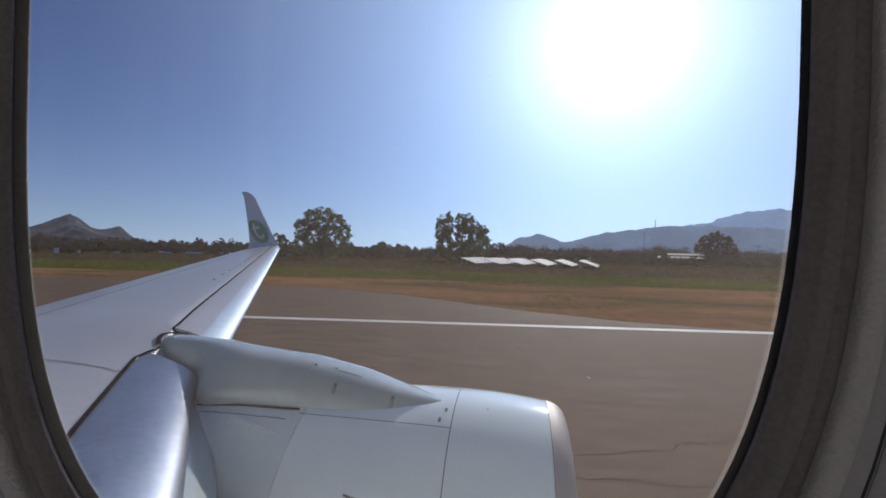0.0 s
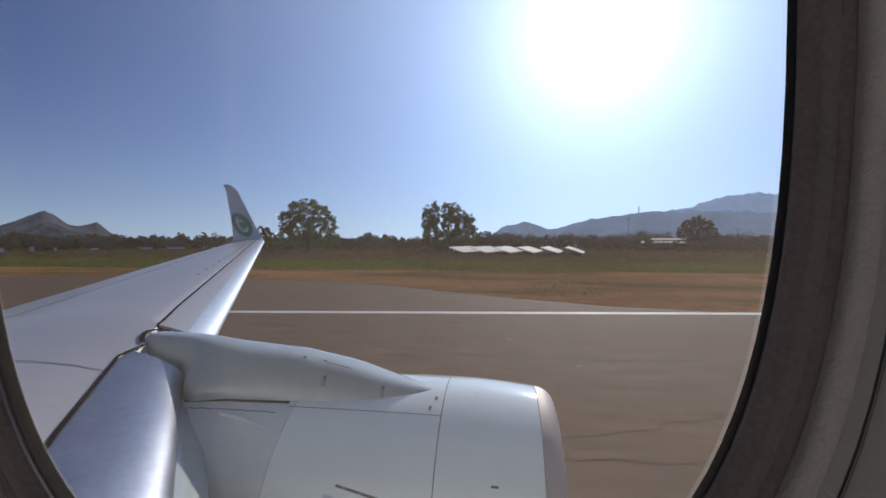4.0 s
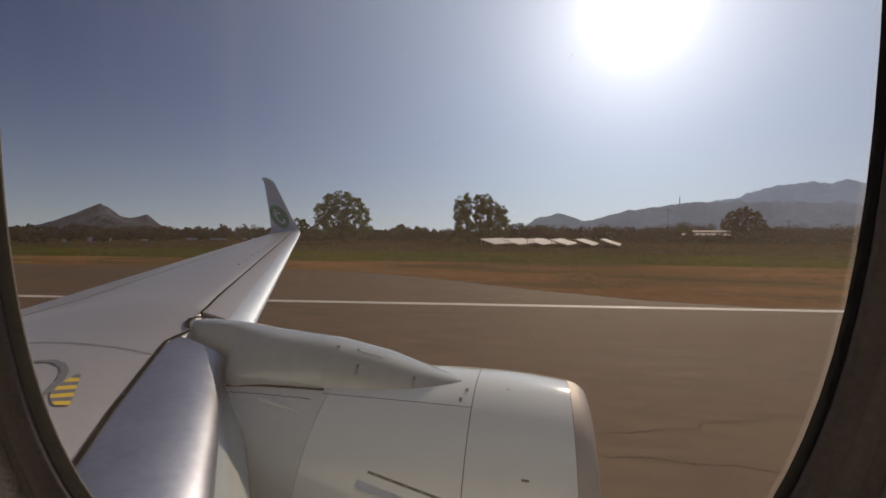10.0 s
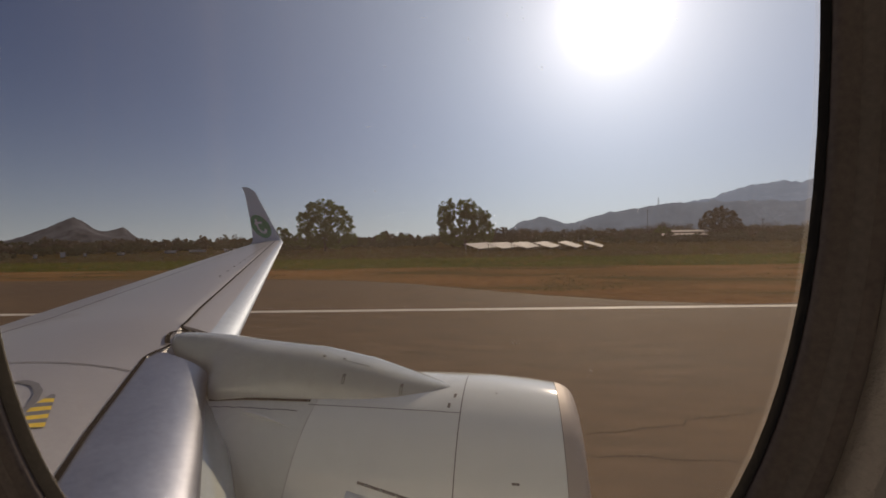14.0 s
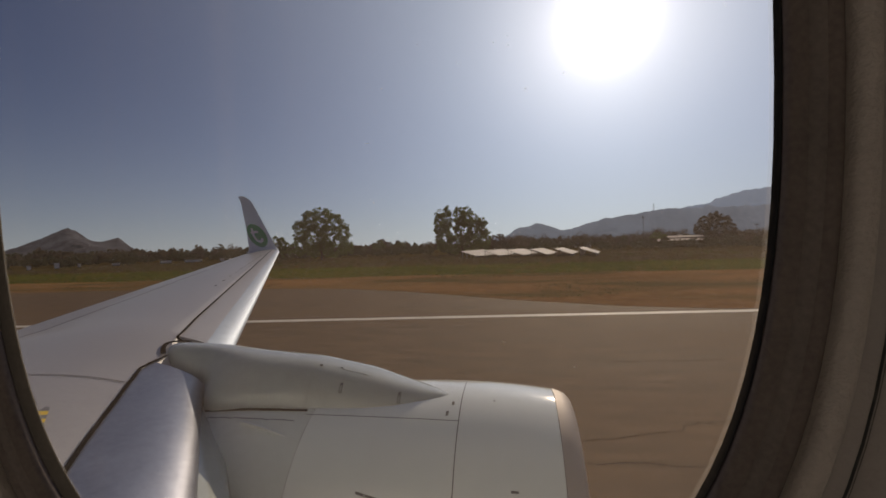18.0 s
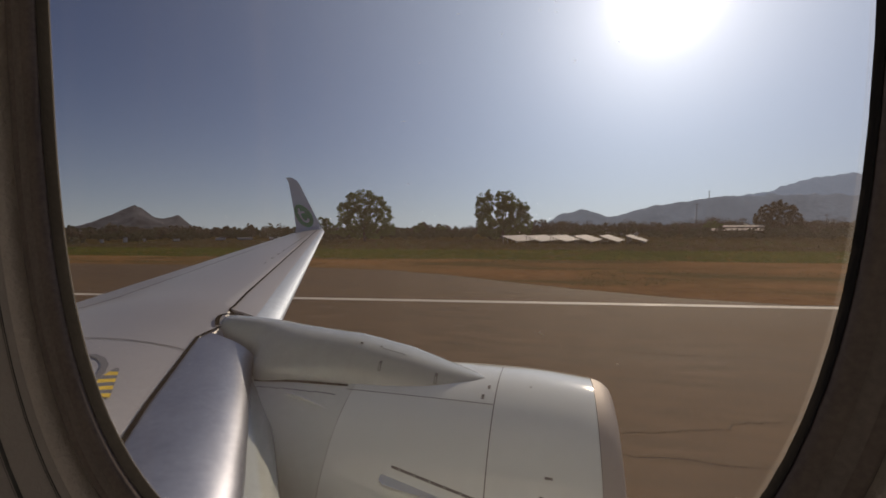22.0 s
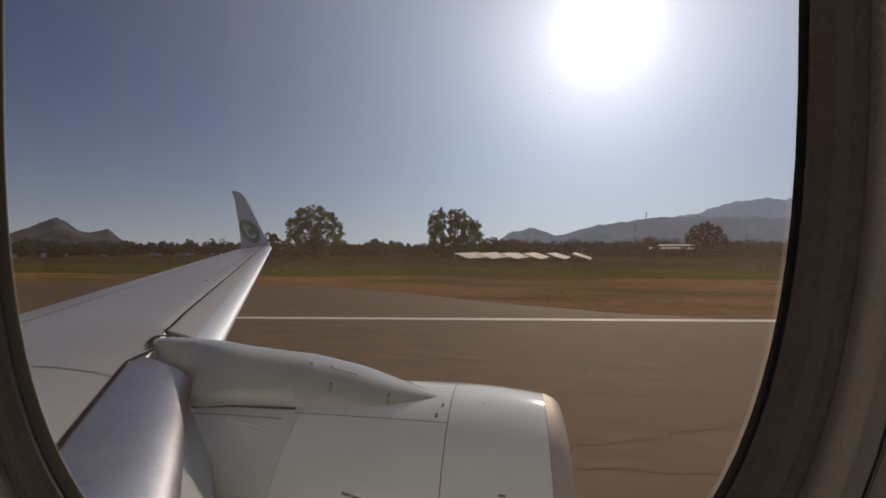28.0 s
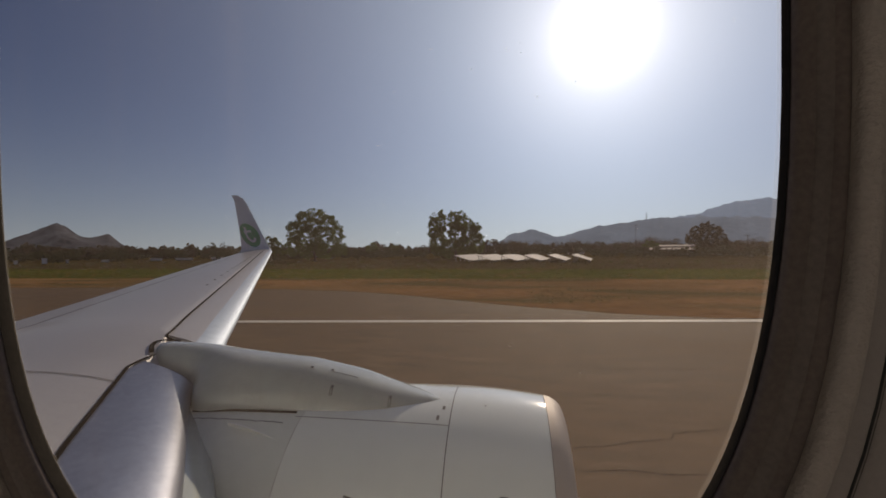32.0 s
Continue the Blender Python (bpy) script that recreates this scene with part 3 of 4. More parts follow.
win_ring("bezel_groove", [(0.1520, 0.1170), (0.1526, 0.1182), (0.1532, 0.1162)], SEAM, "dark groove in the bezel")
win_ring("window_bezel", [(0.1530, 0.1166), (0.1538, 0.1154), (0.1620, 0.1130), (0.1628, 0.1132)], LINING, "smooth cream bezel")
win_ring("bezel_groove", [(0.1626, 0.1135), (0.1633, 0.1152), (0.1642, 0.1122)], SEAM, "dark groove in the bezel")
win_ring("window_bezel", [(0.1640, 0.1126), (0.1650, 0.1110), (0.1760, 0.1066), (0.1880, 0.0910), (0.1970, 0.0710), (0.2028, 0.0592), (0.2070, 0.0550)], LINING, "cream moulded window surround")
outer = part("window_outer_frame", loft([win_loop(0.130, 0.162, 0.129), win_loop(0.168, 0.200, 0.146), win_loop(0.175, 0.21, 0.150, 4), win_loop(0.21, 0.25, 0.150, 12)], caps=False), ALU, window)

# clear pane, slightly hazed by scuffs and dust
pane_mat = bpy.data.materials.new("scuffed_acrylic_pane")
pane_mat.use_nodes = True
pn, pl = pane_mat.node_tree.nodes, pane_mat.node_tree.links
pn.remove(pn["Principled BSDF"])
clear, gloss, haze = pn.new("ShaderNodeBsdfTransparent"), pn.new("ShaderNodeBsdfGlossy"), pn.new("ShaderNodeBsdfTranslucent")
clear.inputs["Color"].default_value = (0.97, 0.97, 0.98, 1)
gloss.inputs["Roughness"].default_value = 0.02
haze.inputs["Color"].default_value = (0.92, 0.76, 0.66, 1)
fres, m1, m2 = pn.new("ShaderNodeFresnel"), pn.new("ShaderNodeMixShader"), pn.new("ShaderNodeMixShader")
fres.inputs["IOR"].default_value = 1.05
pl.new(fres.outputs[0], m1.inputs[0])
pl.new(clear.outputs[0], m1.inputs[1])
pl.new(gloss.outputs[0], m1.inputs[2])
dust = pn.new("ShaderNodeTexNoise")
dust.inputs["Scale"].default_value, dust.inputs["Detail"].default_value = 9.0, 8
ptc = pn.new("ShaderNodeTexCoord")
pl.new(ptc.outputs["Object"], dust.inputs["Vector"])
veil = pn.new("ShaderNodeMapRange")
veil.inputs["To Min"].default_value, veil.inputs["To Max"].default_value = 0.036, 0.070
pl.new(dust.outputs["Fac"], veil.inputs["Value"])
# slanting streaks of stronger haze across the pane
turn, streak_noise, more, both = pn.new("ShaderNodeMapping"), pn.new("ShaderNodeTexNoise"), pn.new("ShaderNodeMapRange"), pn.new("ShaderNodeMath")
turn.inputs["Rotation"].default_value, turn.inputs["Scale"].default_value = (0, radians(34), 0), (70, 1, 3)
streak_noise.inputs["Scale"].default_value, streak_noise.inputs["Detail"].default_value = 1.0, 4
pl.new(ptc.outputs["Object"], turn.inputs["Vector"])
pl.new(turn.outputs[0], streak_noise.inputs["Vector"])
pl.new(streak_noise.outputs["Fac"], more.inputs["Value"])
more.inputs["From Min"].default_value, more.inputs["From Max"].default_value, more.inputs["To Max"].default_value = 0.55, 0.8, 0.018
both.operation = "ADD"
# sun glare painted into the pane: haze grows towards its forward half
side, glare_ramp, glare = pn.new("ShaderNodeSeparateXYZ"), pn.new("ShaderNodeMapRange"), pn.new("ShaderNodeMath")
pl.new(ptc.outputs["Object"], side.inputs[0])
pl.new(side.outputs[0], glare_ramp.inputs["Value"])
glare_ramp.inputs["From Min"].default_value, glare_ramp.inputs["From Max"].default_value = WIN_X - 0.11, WIN_X + 0.12
glare_ramp.inputs["To Min"].default_value, glare_ramp.inputs["To Max"].default_value = 0.40, 1.18
glare.operation = "MULTIPLY"
pl.new(veil.outputs[0], glare.inputs[0])
pl.new(glare_ramp.outputs[0], glare.inputs[1])
pl.new(glare.outputs[0], both.inputs[0])
pl.new(more.outputs[0], both.inputs[1])
pl.new(both.outputs[0], m2.inputs[0])
pl.new(m1.outputs[0], m2.inputs[1])
pl.new(haze.outputs[0], m2.inputs[2])
pl.new(m2.outputs[0], pn["Material Output"].inputs["Surface"])
bm = bmesh.new()
bm.faces.new([bm.verts.new(p) for p in win_loop(0.140, 0.172, 0.1275)])
pane = part("pane", bm, pane_mat, window, "clear scuffed acrylic pane", smooth=False)
pane.data.flip_normals()
pane.visible_shadow = False
# dried drops and dust on the pane
speck_mat = bpy.data.materials.new("dried_drops")
speck_mat.use_nodes = True
sn = speck_mat.node_tree.nodes
sn.remove(sn["Principled BSDF"])
drop = sn.new("ShaderNodeBsdfTranslucent")
drop.inputs["Color"].default_value = (0.55, 0.53, 0.50, 1)
see, blend = sn.new("ShaderNodeBsdfTransparent"), sn.new("ShaderNodeMixShader")
blend.inputs[0].default_value = 0.55
speck_mat.node_tree.links.new(see.outputs[0], blend.inputs[1])
speck_mat.node_tree.links.new(drop.outputs[0], blend.inputs[2])
speck_mat.node_tree.links.new(blend.outputs[0], sn["Material Output"].inputs["Surface"])
bm = loft([win_loop(0.1265, 0.1585, 0.1270), win_loop(0.1255, 0.1575, 0.1271)], caps=False)
rim_mat = speck_mat.copy()
rim_mat.name = "pane_rim_plastic"
rim_mat.node_tree.nodes[blend.name].inputs[0].default_value = 0.09
rim = part("pane_rim", bm, rim_mat, window, "pale lit rim of the pane", smooth=False)
rim.visible_shadow = False
# dried drops bend the light a little, and sparkle near the sun
bend = sn.new("ShaderNodeBsdfRefraction")
bend.inputs["Roughness"].default_value, bend.inputs["IOR"].default_value, bend.inputs["Color"].default_value = 0.35, 1.2, (1.0, 0.97, 0.92, 1)
speck_mat.node_tree.links.new(bend.outputs[0], blend.inputs[2])
r = random.Random(17)
verts, faces = [], []
for _ in range(34):
    t, q = r.uniform(0, math.tau), r.random() ** 0.5
    cx, cz, rad = 0.034 + 0.045 * q * math.cos(t), 3.758 + 0.034 * q * math.sin(t), 0.00012 + 0.00030 * r.random() ** 3
    n0 = len(verts)
    verts += [(cx + rad * r.uniform(0.6, 1.3) * math.cos(math.tau * k / 9), 0.1268, cz + rad * math.sin(math.tau * k / 9)) for k in range(9)]
    faces.append(tuple(range(n0, n0 + 9)))
for _ in range(46):
    t, q = r.uniform(0, math.tau), r.random() ** 0.5
    cx, cz = WIN_X + 0.045 + 0.07 * q * math.cos(t), WIN_Z + 0.03 + 0.09 * q * math.sin(t)
    rad = 0.00010 + 0.00022 * r.random() ** 3
    n0 = len(verts)
    sx = r.uniform(0.8, 1.6)
    verts += [(cx + sx * rad * math.cos(math.tau * k / 8), 0.1268, cz + rad * math.sin(math.tau * k / 8)) for k in range(8)]
    faces.append(tuple(range(n0, n0 + 8)))
for _ in range(9):
    cx, cz, a, s = WIN_X + r.uniform(-0.02, 0.12), WIN_Z + r.uniform(-0.11, 0.03), r.uniform(-0.9, 0.3), r.uniform(0.0003, 0.0009)
    n0 = len(verts)
    ux, uz = math.cos(a), math.sin(a)
    verts += [(cx + ux * s * p - uz * q * 0.00016, 0.1268, cz + uz * s * p + ux * q * 0.00016) for p, q in ((-1, -0.3), (0, -1), (1, -0.3), (1, 0.3), (0, 1), (-1, 0.3))]
    faces.append(tuple(range(n0, n0 + 6)))
me = bpy.data.meshes.new("dust_specks")
me.from_pydata(verts, [], faces)
me.materials.append(speck_mat)
specks = new("dust_specks", me)
specks.parent = window
specks.matrix_parent_inverse = Matrix.Translation(-window.location)
specks.visible_shadow = False
tagged(specks, "dried drops and dust specks on the pane", kind="stuff")

# cabin lining round the window, and the closed cabin behind the camera
part("wall_lining", loft([win_loop(0.200, 0.232, 0.0545), win_loop(0.220, 0.29, 0.050, 4), win_loop(0.249, 0.60, 0.048, 14)], caps=False), LINING, window, "cream grained wall lining")
CABIN_X0, CABIN_X1, CABIN_Y0, CABIN_Z0, CABIN_Z1 = -3.2, 3.2, -3.35, 2.62, 4.75
PITCH, HOLE_W, HOLE_Z0, HOLE_Z1 = 0.508, 0.25, WIN_Z - 0.17, WIN_Z + 0.17
OTHER = [k for k in range(-5, 6) if k]


def window_wall(y0, y1, centres, keep_clear):
    """Wall lining with an opening at each window of the row."""
    out = [box(CABIN_X0, CABIN_X1, y0, y1, HOLE_Z1, CABIN_Z1), box(CABIN_X0, CABIN_X1, y0, y1, CABIN_Z0, HOLE_Z0)] if not keep_clear else []
    edges = sorted([CABIN_X0, CABIN_X1] + [x + s * HOLE_W / 2 for x in centres for s in (-1, 1)] + ([WIN_X - 0.2545, WIN_X + 0.2545] if keep_clear else []))
    for a, b in zip(edges[::2], edges[1::2]):
        out.append(box(a, b, y0, y1, HOLE_Z0, HOLE_Z1))
    if keep_clear:
        for a, b in ((CABIN_X0, WIN_X - 0.2545), (WIN_X + 0.2545, CABIN_X1)):
            out += [box(a, b, y0, y1, HOLE_Z1, CABIN_Z1), box(a, b, y0, y1, CABIN_Z0, HOLE_Z0)]
        out += [box(WIN_X - 0.2545, WIN_X + 0.2545, y0 + 0.002, y1, CABIN_Z0, WIN_Z - 0.598), box(WIN_X - 0.2545, WIN_X + 0.2545, y0 + 0.002, y1, WIN_Z + 0.598, CABIN_Z1)]
    return out


for bm in window_wall(0.048, 0.09, [WIN_X + PITCH * k for k in OTHER], True):
    solo("wall_side", bm, LINING, "cream grained cabin wall lining with window openings", "wall", "structure")
for bm in window_wall(CABIN_Y0 - 0.05, CABIN_Y0, [WIN_X + PITCH * k for k in range(-5, 6)], False):
    solo("wall_far_side", bm, LINING, "cream cabin wall across the aisle with window openings", "wall", "structure")
solo("wall_front", box(CABIN_X1, CABIN_X1 + 0.05, CABIN_Y0, 0.05, CABIN_Z0, CABIN_Z1), CABIN, "grey cabin bulkhead", "wall", "structure")
solo("wall_rear", box(CABIN_X0 - 0.05, CABIN_X0, CABIN_Y0, 0.05, CABIN_Z0, CABIN_Z1), CABIN, "grey cabin bulkhead", "wall", "structure")
solo("cabin_floor", box(CABIN_X0, CABIN_X1, CABIN_Y0, 0.08, CABIN_Z0 - 0.04, CABIN_Z0), CABIN, "grey cabin floor", "floor", "structure")
solo("ceiling", box(CABIN_X0, CABIN_X1, CABIN_Y0, 0.08, CABIN_Z1, CABIN_Z1 + 0.04), CABIN, "pale cabin ceiling", "ceiling", "structure")

# fill lamps added in the openings across the aisle, far brighter than the sky
for k in (-4, -2, 0, 2, 4):
    lamp = new("cabin_fill_light", bpy.data.lights.new("cabin_fill_light", "AREA"))
    lamp.data.shape, lamp.data.size, lamp.data.size_y, lamp.data.energy, lamp.data.color = "RECTANGLE", HOLE_W, 0.34, 1.6, (1.0, 0.95, 0.90)
    lamp.matrix_world = look((WIN_X + PITCH * k, CABIN_Y0 - 0.02, WIN_Z), (WIN_X + PITCH * k, 0, WIN_Z))

# fuselage skin, open only at the window
FUS_Y, FUS_Z, FUS_R = -1.66, 3.25, 1.88
holes = [WIN_X + PITCH * k for k in range(-5, 6)]
xs = sorted([-9.0, -7.5, -6.0, -4.5, -3.6, 3.6, 4.8, 6.0] + [x + s * (0.205 if abs(x - WIN_X) < 0.01 else HOLE_W / 2) for x in holes for s in (-1, 1)])
zs = [WIN_Z - 0.245, HOLE_Z0, WIN_Z, HOLE_Z1, WIN_Z + 0.245]
near = [math.asin((z - FUS_Z) / FUS_R) for z in zs]
far = [math.pi - a for a in near[::-1]]
angs = near + [near[-1] + (far[0] - near[-1]) * i / 24 for i in range(1, 24)] + far + [far[-1] + (near[0] + math.tau - far[-1]) * i / 32 for i in range(1, 32)]
bm = bmesh.new()
grid = [[bm.verts.new((x, FUS_Y + FUS_R * math.cos(a), FUS_Z + FUS_R * math.sin(a))) for a in angs] for x in xs]
f0 = angs.index(far[0])
for i in range(len(xs) - 1):
    mid = (xs[i] + xs[i + 1]) / 2
    for j in range(len(angs)):
        k = (j + 1) % len(angs)
        own = abs(mid - WIN_X) < 0.2
        hole = any(abs(mid - x) < HOLE_W / 2 for x in holes)
        if (own and j in (0, 1, 2, 3)) or (hole and (j in (1, 2) or j in (f0 + 1, f0 + 2))):
            continue
        bm.faces.new((grid[i][j], grid[i][k], grid[i + 1][k], grid[i + 1][j]))
part("fuselage", bm, WHITE, aircraft, "white painted fuselage skin")

# landing gear that carries the aircraft
for x, y in ((-6.2, 1.2), (-6.2, -4.5)):
    gear = part("landing_gear_leg", loft([[(x + 0.11 * math.cos(a), y + 0.11 * math.sin(a), z) for a in [math.tau * i / 16 for i in range(16)]] for z in (0.55, 2.3)]), FAIRING, aircraft, "grey landing gear leg")
    for dy in (-0.43, 0.43):
        prof = [(-0.18, 0.30), (-0.19, 0.50), (-0.12, 0.565), (0.12, 0.565), (0.19, 0.50), (0.18, 0.30)]
        part("tyre", loft([[(x + r * math.cos(a), y + dy + w, 0.565 + r * math.sin(a)) for a in [math.tau * i / 28 for i in range(28)]] for w, r in prof]), RUBBER, gear, "black tyre")

# ---- outside: runway along x, grass, scrub and hills ----
GRASS = mat("dry_grass_ground", (0.192, 0.095, 0.040), 0.95, vary=0.30, scale=0.07, fine=0.9, bump=0.12, tint=(0.218, 0.121, 0.056), spec=0.0)
for g in (GRASS,):
    n, l = g.node_tree.nodes, g.node_tree.links
    patch, mixer, pick = n.new("ShaderNodeTexNoise"), n.new("ShaderNodeMix"), n.new("ShaderNodeMapRange")
    patch.inputs["Scale"].default_value, patch.inputs["Detail"].default_value = 0.13, 6
    pm = n.new("ShaderNodeMapping")
    pm.inputs["Scale"].default_value = (0.45, 1.2, 1)
    l.new(next(x for x in n if x.bl_idname == "ShaderNodeTexCoord").outputs["Object"], pm.inputs["Vector"])
    l.new(pm.outputs[0], patch.inputs["Vector"])
    pick.inputs["From Min"].default_value, pick.inputs["From Max"].default_value = 0.44, 0.62
    l.new(patch.outputs["Fac"], pick.inputs["Value"])
    mixer.data_type = "RGBA"
    l.new(pick.outputs[0], mixer.inputs[0])
    l.new(next(x for x in n if x.bl_idname == "ShaderNodeValToRGB").outputs["Color"], mixer.inputs[6])
    mixer.inputs[7].default_value = (0.098, 0.072, 0.030, 1)
    l.new(mixer.outputs[2], n["Principled BSDF"].inputs["Base Color"])
GREEN_GRASS = mat("green_field_grass", (0.044, 0.058, 0.008), 0.95, vary=0.4, scale=0.05, fine=0.7, bump=0.1, tint=(0.078, 0.076, 0.014), spec=0.0)
SCRUB_GROUND = mat("brown_field", (0.060, 0.040, 0.017), 1.0, vary=0.35, scale=0.03, fine=0.5, bump=0.05, tint=(0.064, 0.048, 0.018), spec=0.0)


def leaf_mat(name, colour, through_light=0.45, vary=0.4, scale=0.4):
    """Thin leaves or blades that let some of the light through."""
    m = mat(name, colour, 0.8, vary=vary, scale=scale, fine=3, bump=0.0, spec=0.05)
    n, l = m.node_tree.nodes, m.node_tree.links
    t, mx = n.new("ShaderNodeBsdfTranslucent"), n.new("ShaderNodeMixShader")
    ramp = next(x for x in n if x.bl_idname == "ShaderNodeValToRGB")
    l.new(ramp.outputs["Color"], t.inputs["Color"])
    mx.inputs[0].default_value = through_light
    l.new(n["Principled BSDF"].outputs[0], mx.inputs[1])
    l.new(t.outputs[0], mx.inputs[2])
    l.new(mx.outputs[0], n["Material Output"].inputs["Surface"])
    return m


LEAF = leaf_mat("dark_green_leaves", (0.125, 0.160, 0.062), 0.62)
SCRUB_LEAF = leaf_mat("scrub_leaves", (0.085, 0.082, 0.052), 0.35, vary=0.25)
LEAF_OLIVE = leaf_mat("olive_leaves", (0.112, 0.090, 0.068), 0.35, vary=0.25)
TWIG = mat("grey_brown_bark", (0.10, 0.075, 0.055), 0.9, vary=0.3, scale=3, fine=20, bump=0.4)
TUFT = leaf_mat("straw_tufts", (0.21, 0.115, 0.050), 0.6)
DUSTY = leaf_mat("dusty_weeds", (0.105, 0.088, 0.036), 0.6)
TUFT_GREEN = leaf_mat("green_tufts", (0.060, 0.085, 0.016), 0.5)
PANEL_WHITE = mat("white_sheet_roof", (0.225, 0.22, 0.225), 0.8, vary=0.06, scale=0.5, fine=4, bump=0.02)
WALL_WHITE = mat("whitewashed_wall", (0.80, 0.77, 0.72), 0.8, vary=0.08, scale=0.6, fine=5)
SHED_ROOF = mat("faded_sheet_roof", (0.60, 0.53, 0.46), 0.95, vary=0.2, scale=0.5, fine=4, bump=0.02, spec=0.05)
ROOF_TILE = mat("clay_roof", (0.30, 0.14, 0.08), 0.85, vary=0.2, scale=0.8, fine=6)
STEEL = mat("galvanised_steel", (0.35, 0.35, 0.35), 0.5, metal=0.7, vary=0.15)
# the cone's hazy brightness is partly emission painted in, not sunlight
HILL_CONE = mat("dark_rocky_hill_glow", (0.016, 0.016, 0.020), 1.0, vary=0.40, scale=0.010, fine=0.05, bump=0.0, emit=0.9, spec=0.0, tint=(0.034, 0.034, 0.040))
# aerial haze is put into these two as bluish colour and emission
HILL_NEAR = mat("haze_glow_scrub_hill", (0.046, 0.058, 0.078), 1.0, vary=0.16, scale=0.006, fine=0.05, bump=0.0, emit=1.75, spec=0.0)
HILL_FAR = mat("haze_glow_far_mountain", (0.058, 0.077, 0.108), 1.0, vary=0.08, scale=0.003, fine=0.02, bump=0.0, emit=2.0, spec=0.0)

EDGE_Y, EDGE_Y2 = 21.6, -23.4
SKEW = radians(6.5)     # the aircraft is still turning on to the runway's line


def along(x, y):
    """From the runway's own axes to the aircraft's."""
    y -= EDGE_Y
    return (x * math.cos(SKEW) - y * math.sin(SKEW), EDGE_Y + x * math.sin(SKEW) + y * math.cos(SKEW))


def turned_outline(pts):
    return [along(x, y) for x, y in pts]



def sheet(x0, x1, y0, y1, z, bm=None, nx=1, ny=1):
    bm = bm or bmesh.new()
    g = [[bm.verts.new((x, y, z)) for y in span(y0, y1, ny)] for x in span(x0, x1, nx)]
    for i in range(nx):
        for j in range(ny):
            bm.faces.new((g[i][j], g[i + 1][j], g[i + 1][j + 1], g[i][j + 1]))
    return bm


solo("ground", sheet(-4800, 4800, -4800, 4800, -0.06), SCRUB_GROUND, "flat brown fields reaching the horizon", "ground", "structure")
# turning pad behind the aircraft's left, its rim bending away from the runway edge
PAD = [(11.0, EDGE_Y + 0.9), (6.5, EDGE_Y + 2.4), (1.8, EDGE_Y + 5.4), (-2.0, EDGE_Y + 8.4), (-7.0, EDGE_Y + 12.6), (-13, EDGE_Y + 16.2), (-21, EDGE_Y + 18.4), (-35, EDGE_Y + 20.4), (-60, EDGE_Y + 22), (-140, EDGE_Y + 23)]
runway = [(2600, EDGE_Y2 - 1.5), (2600, EDGE_Y + 0.9)] + PAD + [(-140, EDGE_Y2 - 1.5)]
solo("runway", prism(turned_outline(runway[::-1]), -0.3, 0.0), ASPHALT, "worn brownish grey asphalt runway with a wide turning pad", "runway", "structure")
rng = random.Random(4)
verge = [(-140, EDGE_Y + 22.9)] + [(x, y - 0.1) for x, y in PAD[::-1]]
verge += [(x, EDGE_Y + 0.8 + 0.12 * math.sin(x * 0.9)) for x in span(11.5, 120, 60)] + [(2600, EDGE_Y + 0.8)]
verge = turned_outline(verge) + [(2590, 320), (700, 95), (300, 62), (120, 57.5), (-900, 57.5), (-900, 20), turned_outline([(-142, EDGE_Y + 22.9)])[0]]
solo("grass_verge", prism(verge, -0.2, 0.012), GRASS, "dry straw-coloured grass verge beside the runway", "grass", "structure")
solo("green_field", prism([(-900, 52.0)] + [(x, 51.5 + 0.02 * x + 1.8 * noise.noise((x * 0.06, 1.0, 0)) + 0.7 * noise.noise((x * 0.3, 3.0, 0))) for x in span(-150, 120, 180)] + [(900, 66), (900, 84)] + [(x, 76 - 0.02 * x + 2.5 * noise.noise((x * 0.05, 7.0, 0)) + noise.noise((x * 0.24, 9.0, 0))) for x in span(120, -150, 180)] + [(-900, 80)], -0.2, 0.02), GREEN_GRASS, "strip of green grass beyond the dry verge", "grass", "structure")
solo("grass_verge_far_side", prism(turned_outline([(-900, EDGE_Y2 - 70), (2600, EDGE_Y2 - 70), (2600, EDGE_Y2 - 1.4), (-900, EDGE_Y2 - 1.4)]), -0.2, 0.012), GRASS, "dry grass verge along the far runway edge", "grass", "structure")
solo("dirt_track", prism([(-2.2, 58), (1.0, 62.5), (4.6, 70), (7.4, 79), (9.4, 88), (10.8, 88), (9.0, 79), (6.2, 70), (2.6, 62), (-1.0, 57.4)], -0.1, 0.03), mat("bare_earth", (0.10, 0.062, 0.026), 1.0, vary=0.3, scale=0.3, fine=3, spec=0.0), "worn pale dirt track through the grass", "path", "structure")

marks = thing("runway_marking", (0, 0, 0), "worn white painted runway edge lines, arrow and bars", "road marking", kind="structure")
part("edge_line", prism(turned_outline([(-140, EDGE_Y - 0.30), (2400, EDGE_Y - 0.30), (2400, EDGE_Y + 0.30), (-140, EDGE_Y + 0.30)]), -0.01, 0.006), LINE, marks, smooth=False)
part("edge_line", prism(turned_outline([(-140, EDGE_Y2 - 0.30), (2400, EDGE_Y2 - 0.30), (2400, EDGE_Y2 + 0.30), (-140, EDGE_Y2 + 0.30)]), -0.01, 0.006), LINE, marks, smooth=False)
part("arrow", prism(turned_outline([(60, -1.55), (90, -1.55), (90, -3.6), (101, -1.1), (90, 1.4), (90, -0.65), (60, -0.65)]), -0.01, 0.006), LINE, marks, smooth=False)
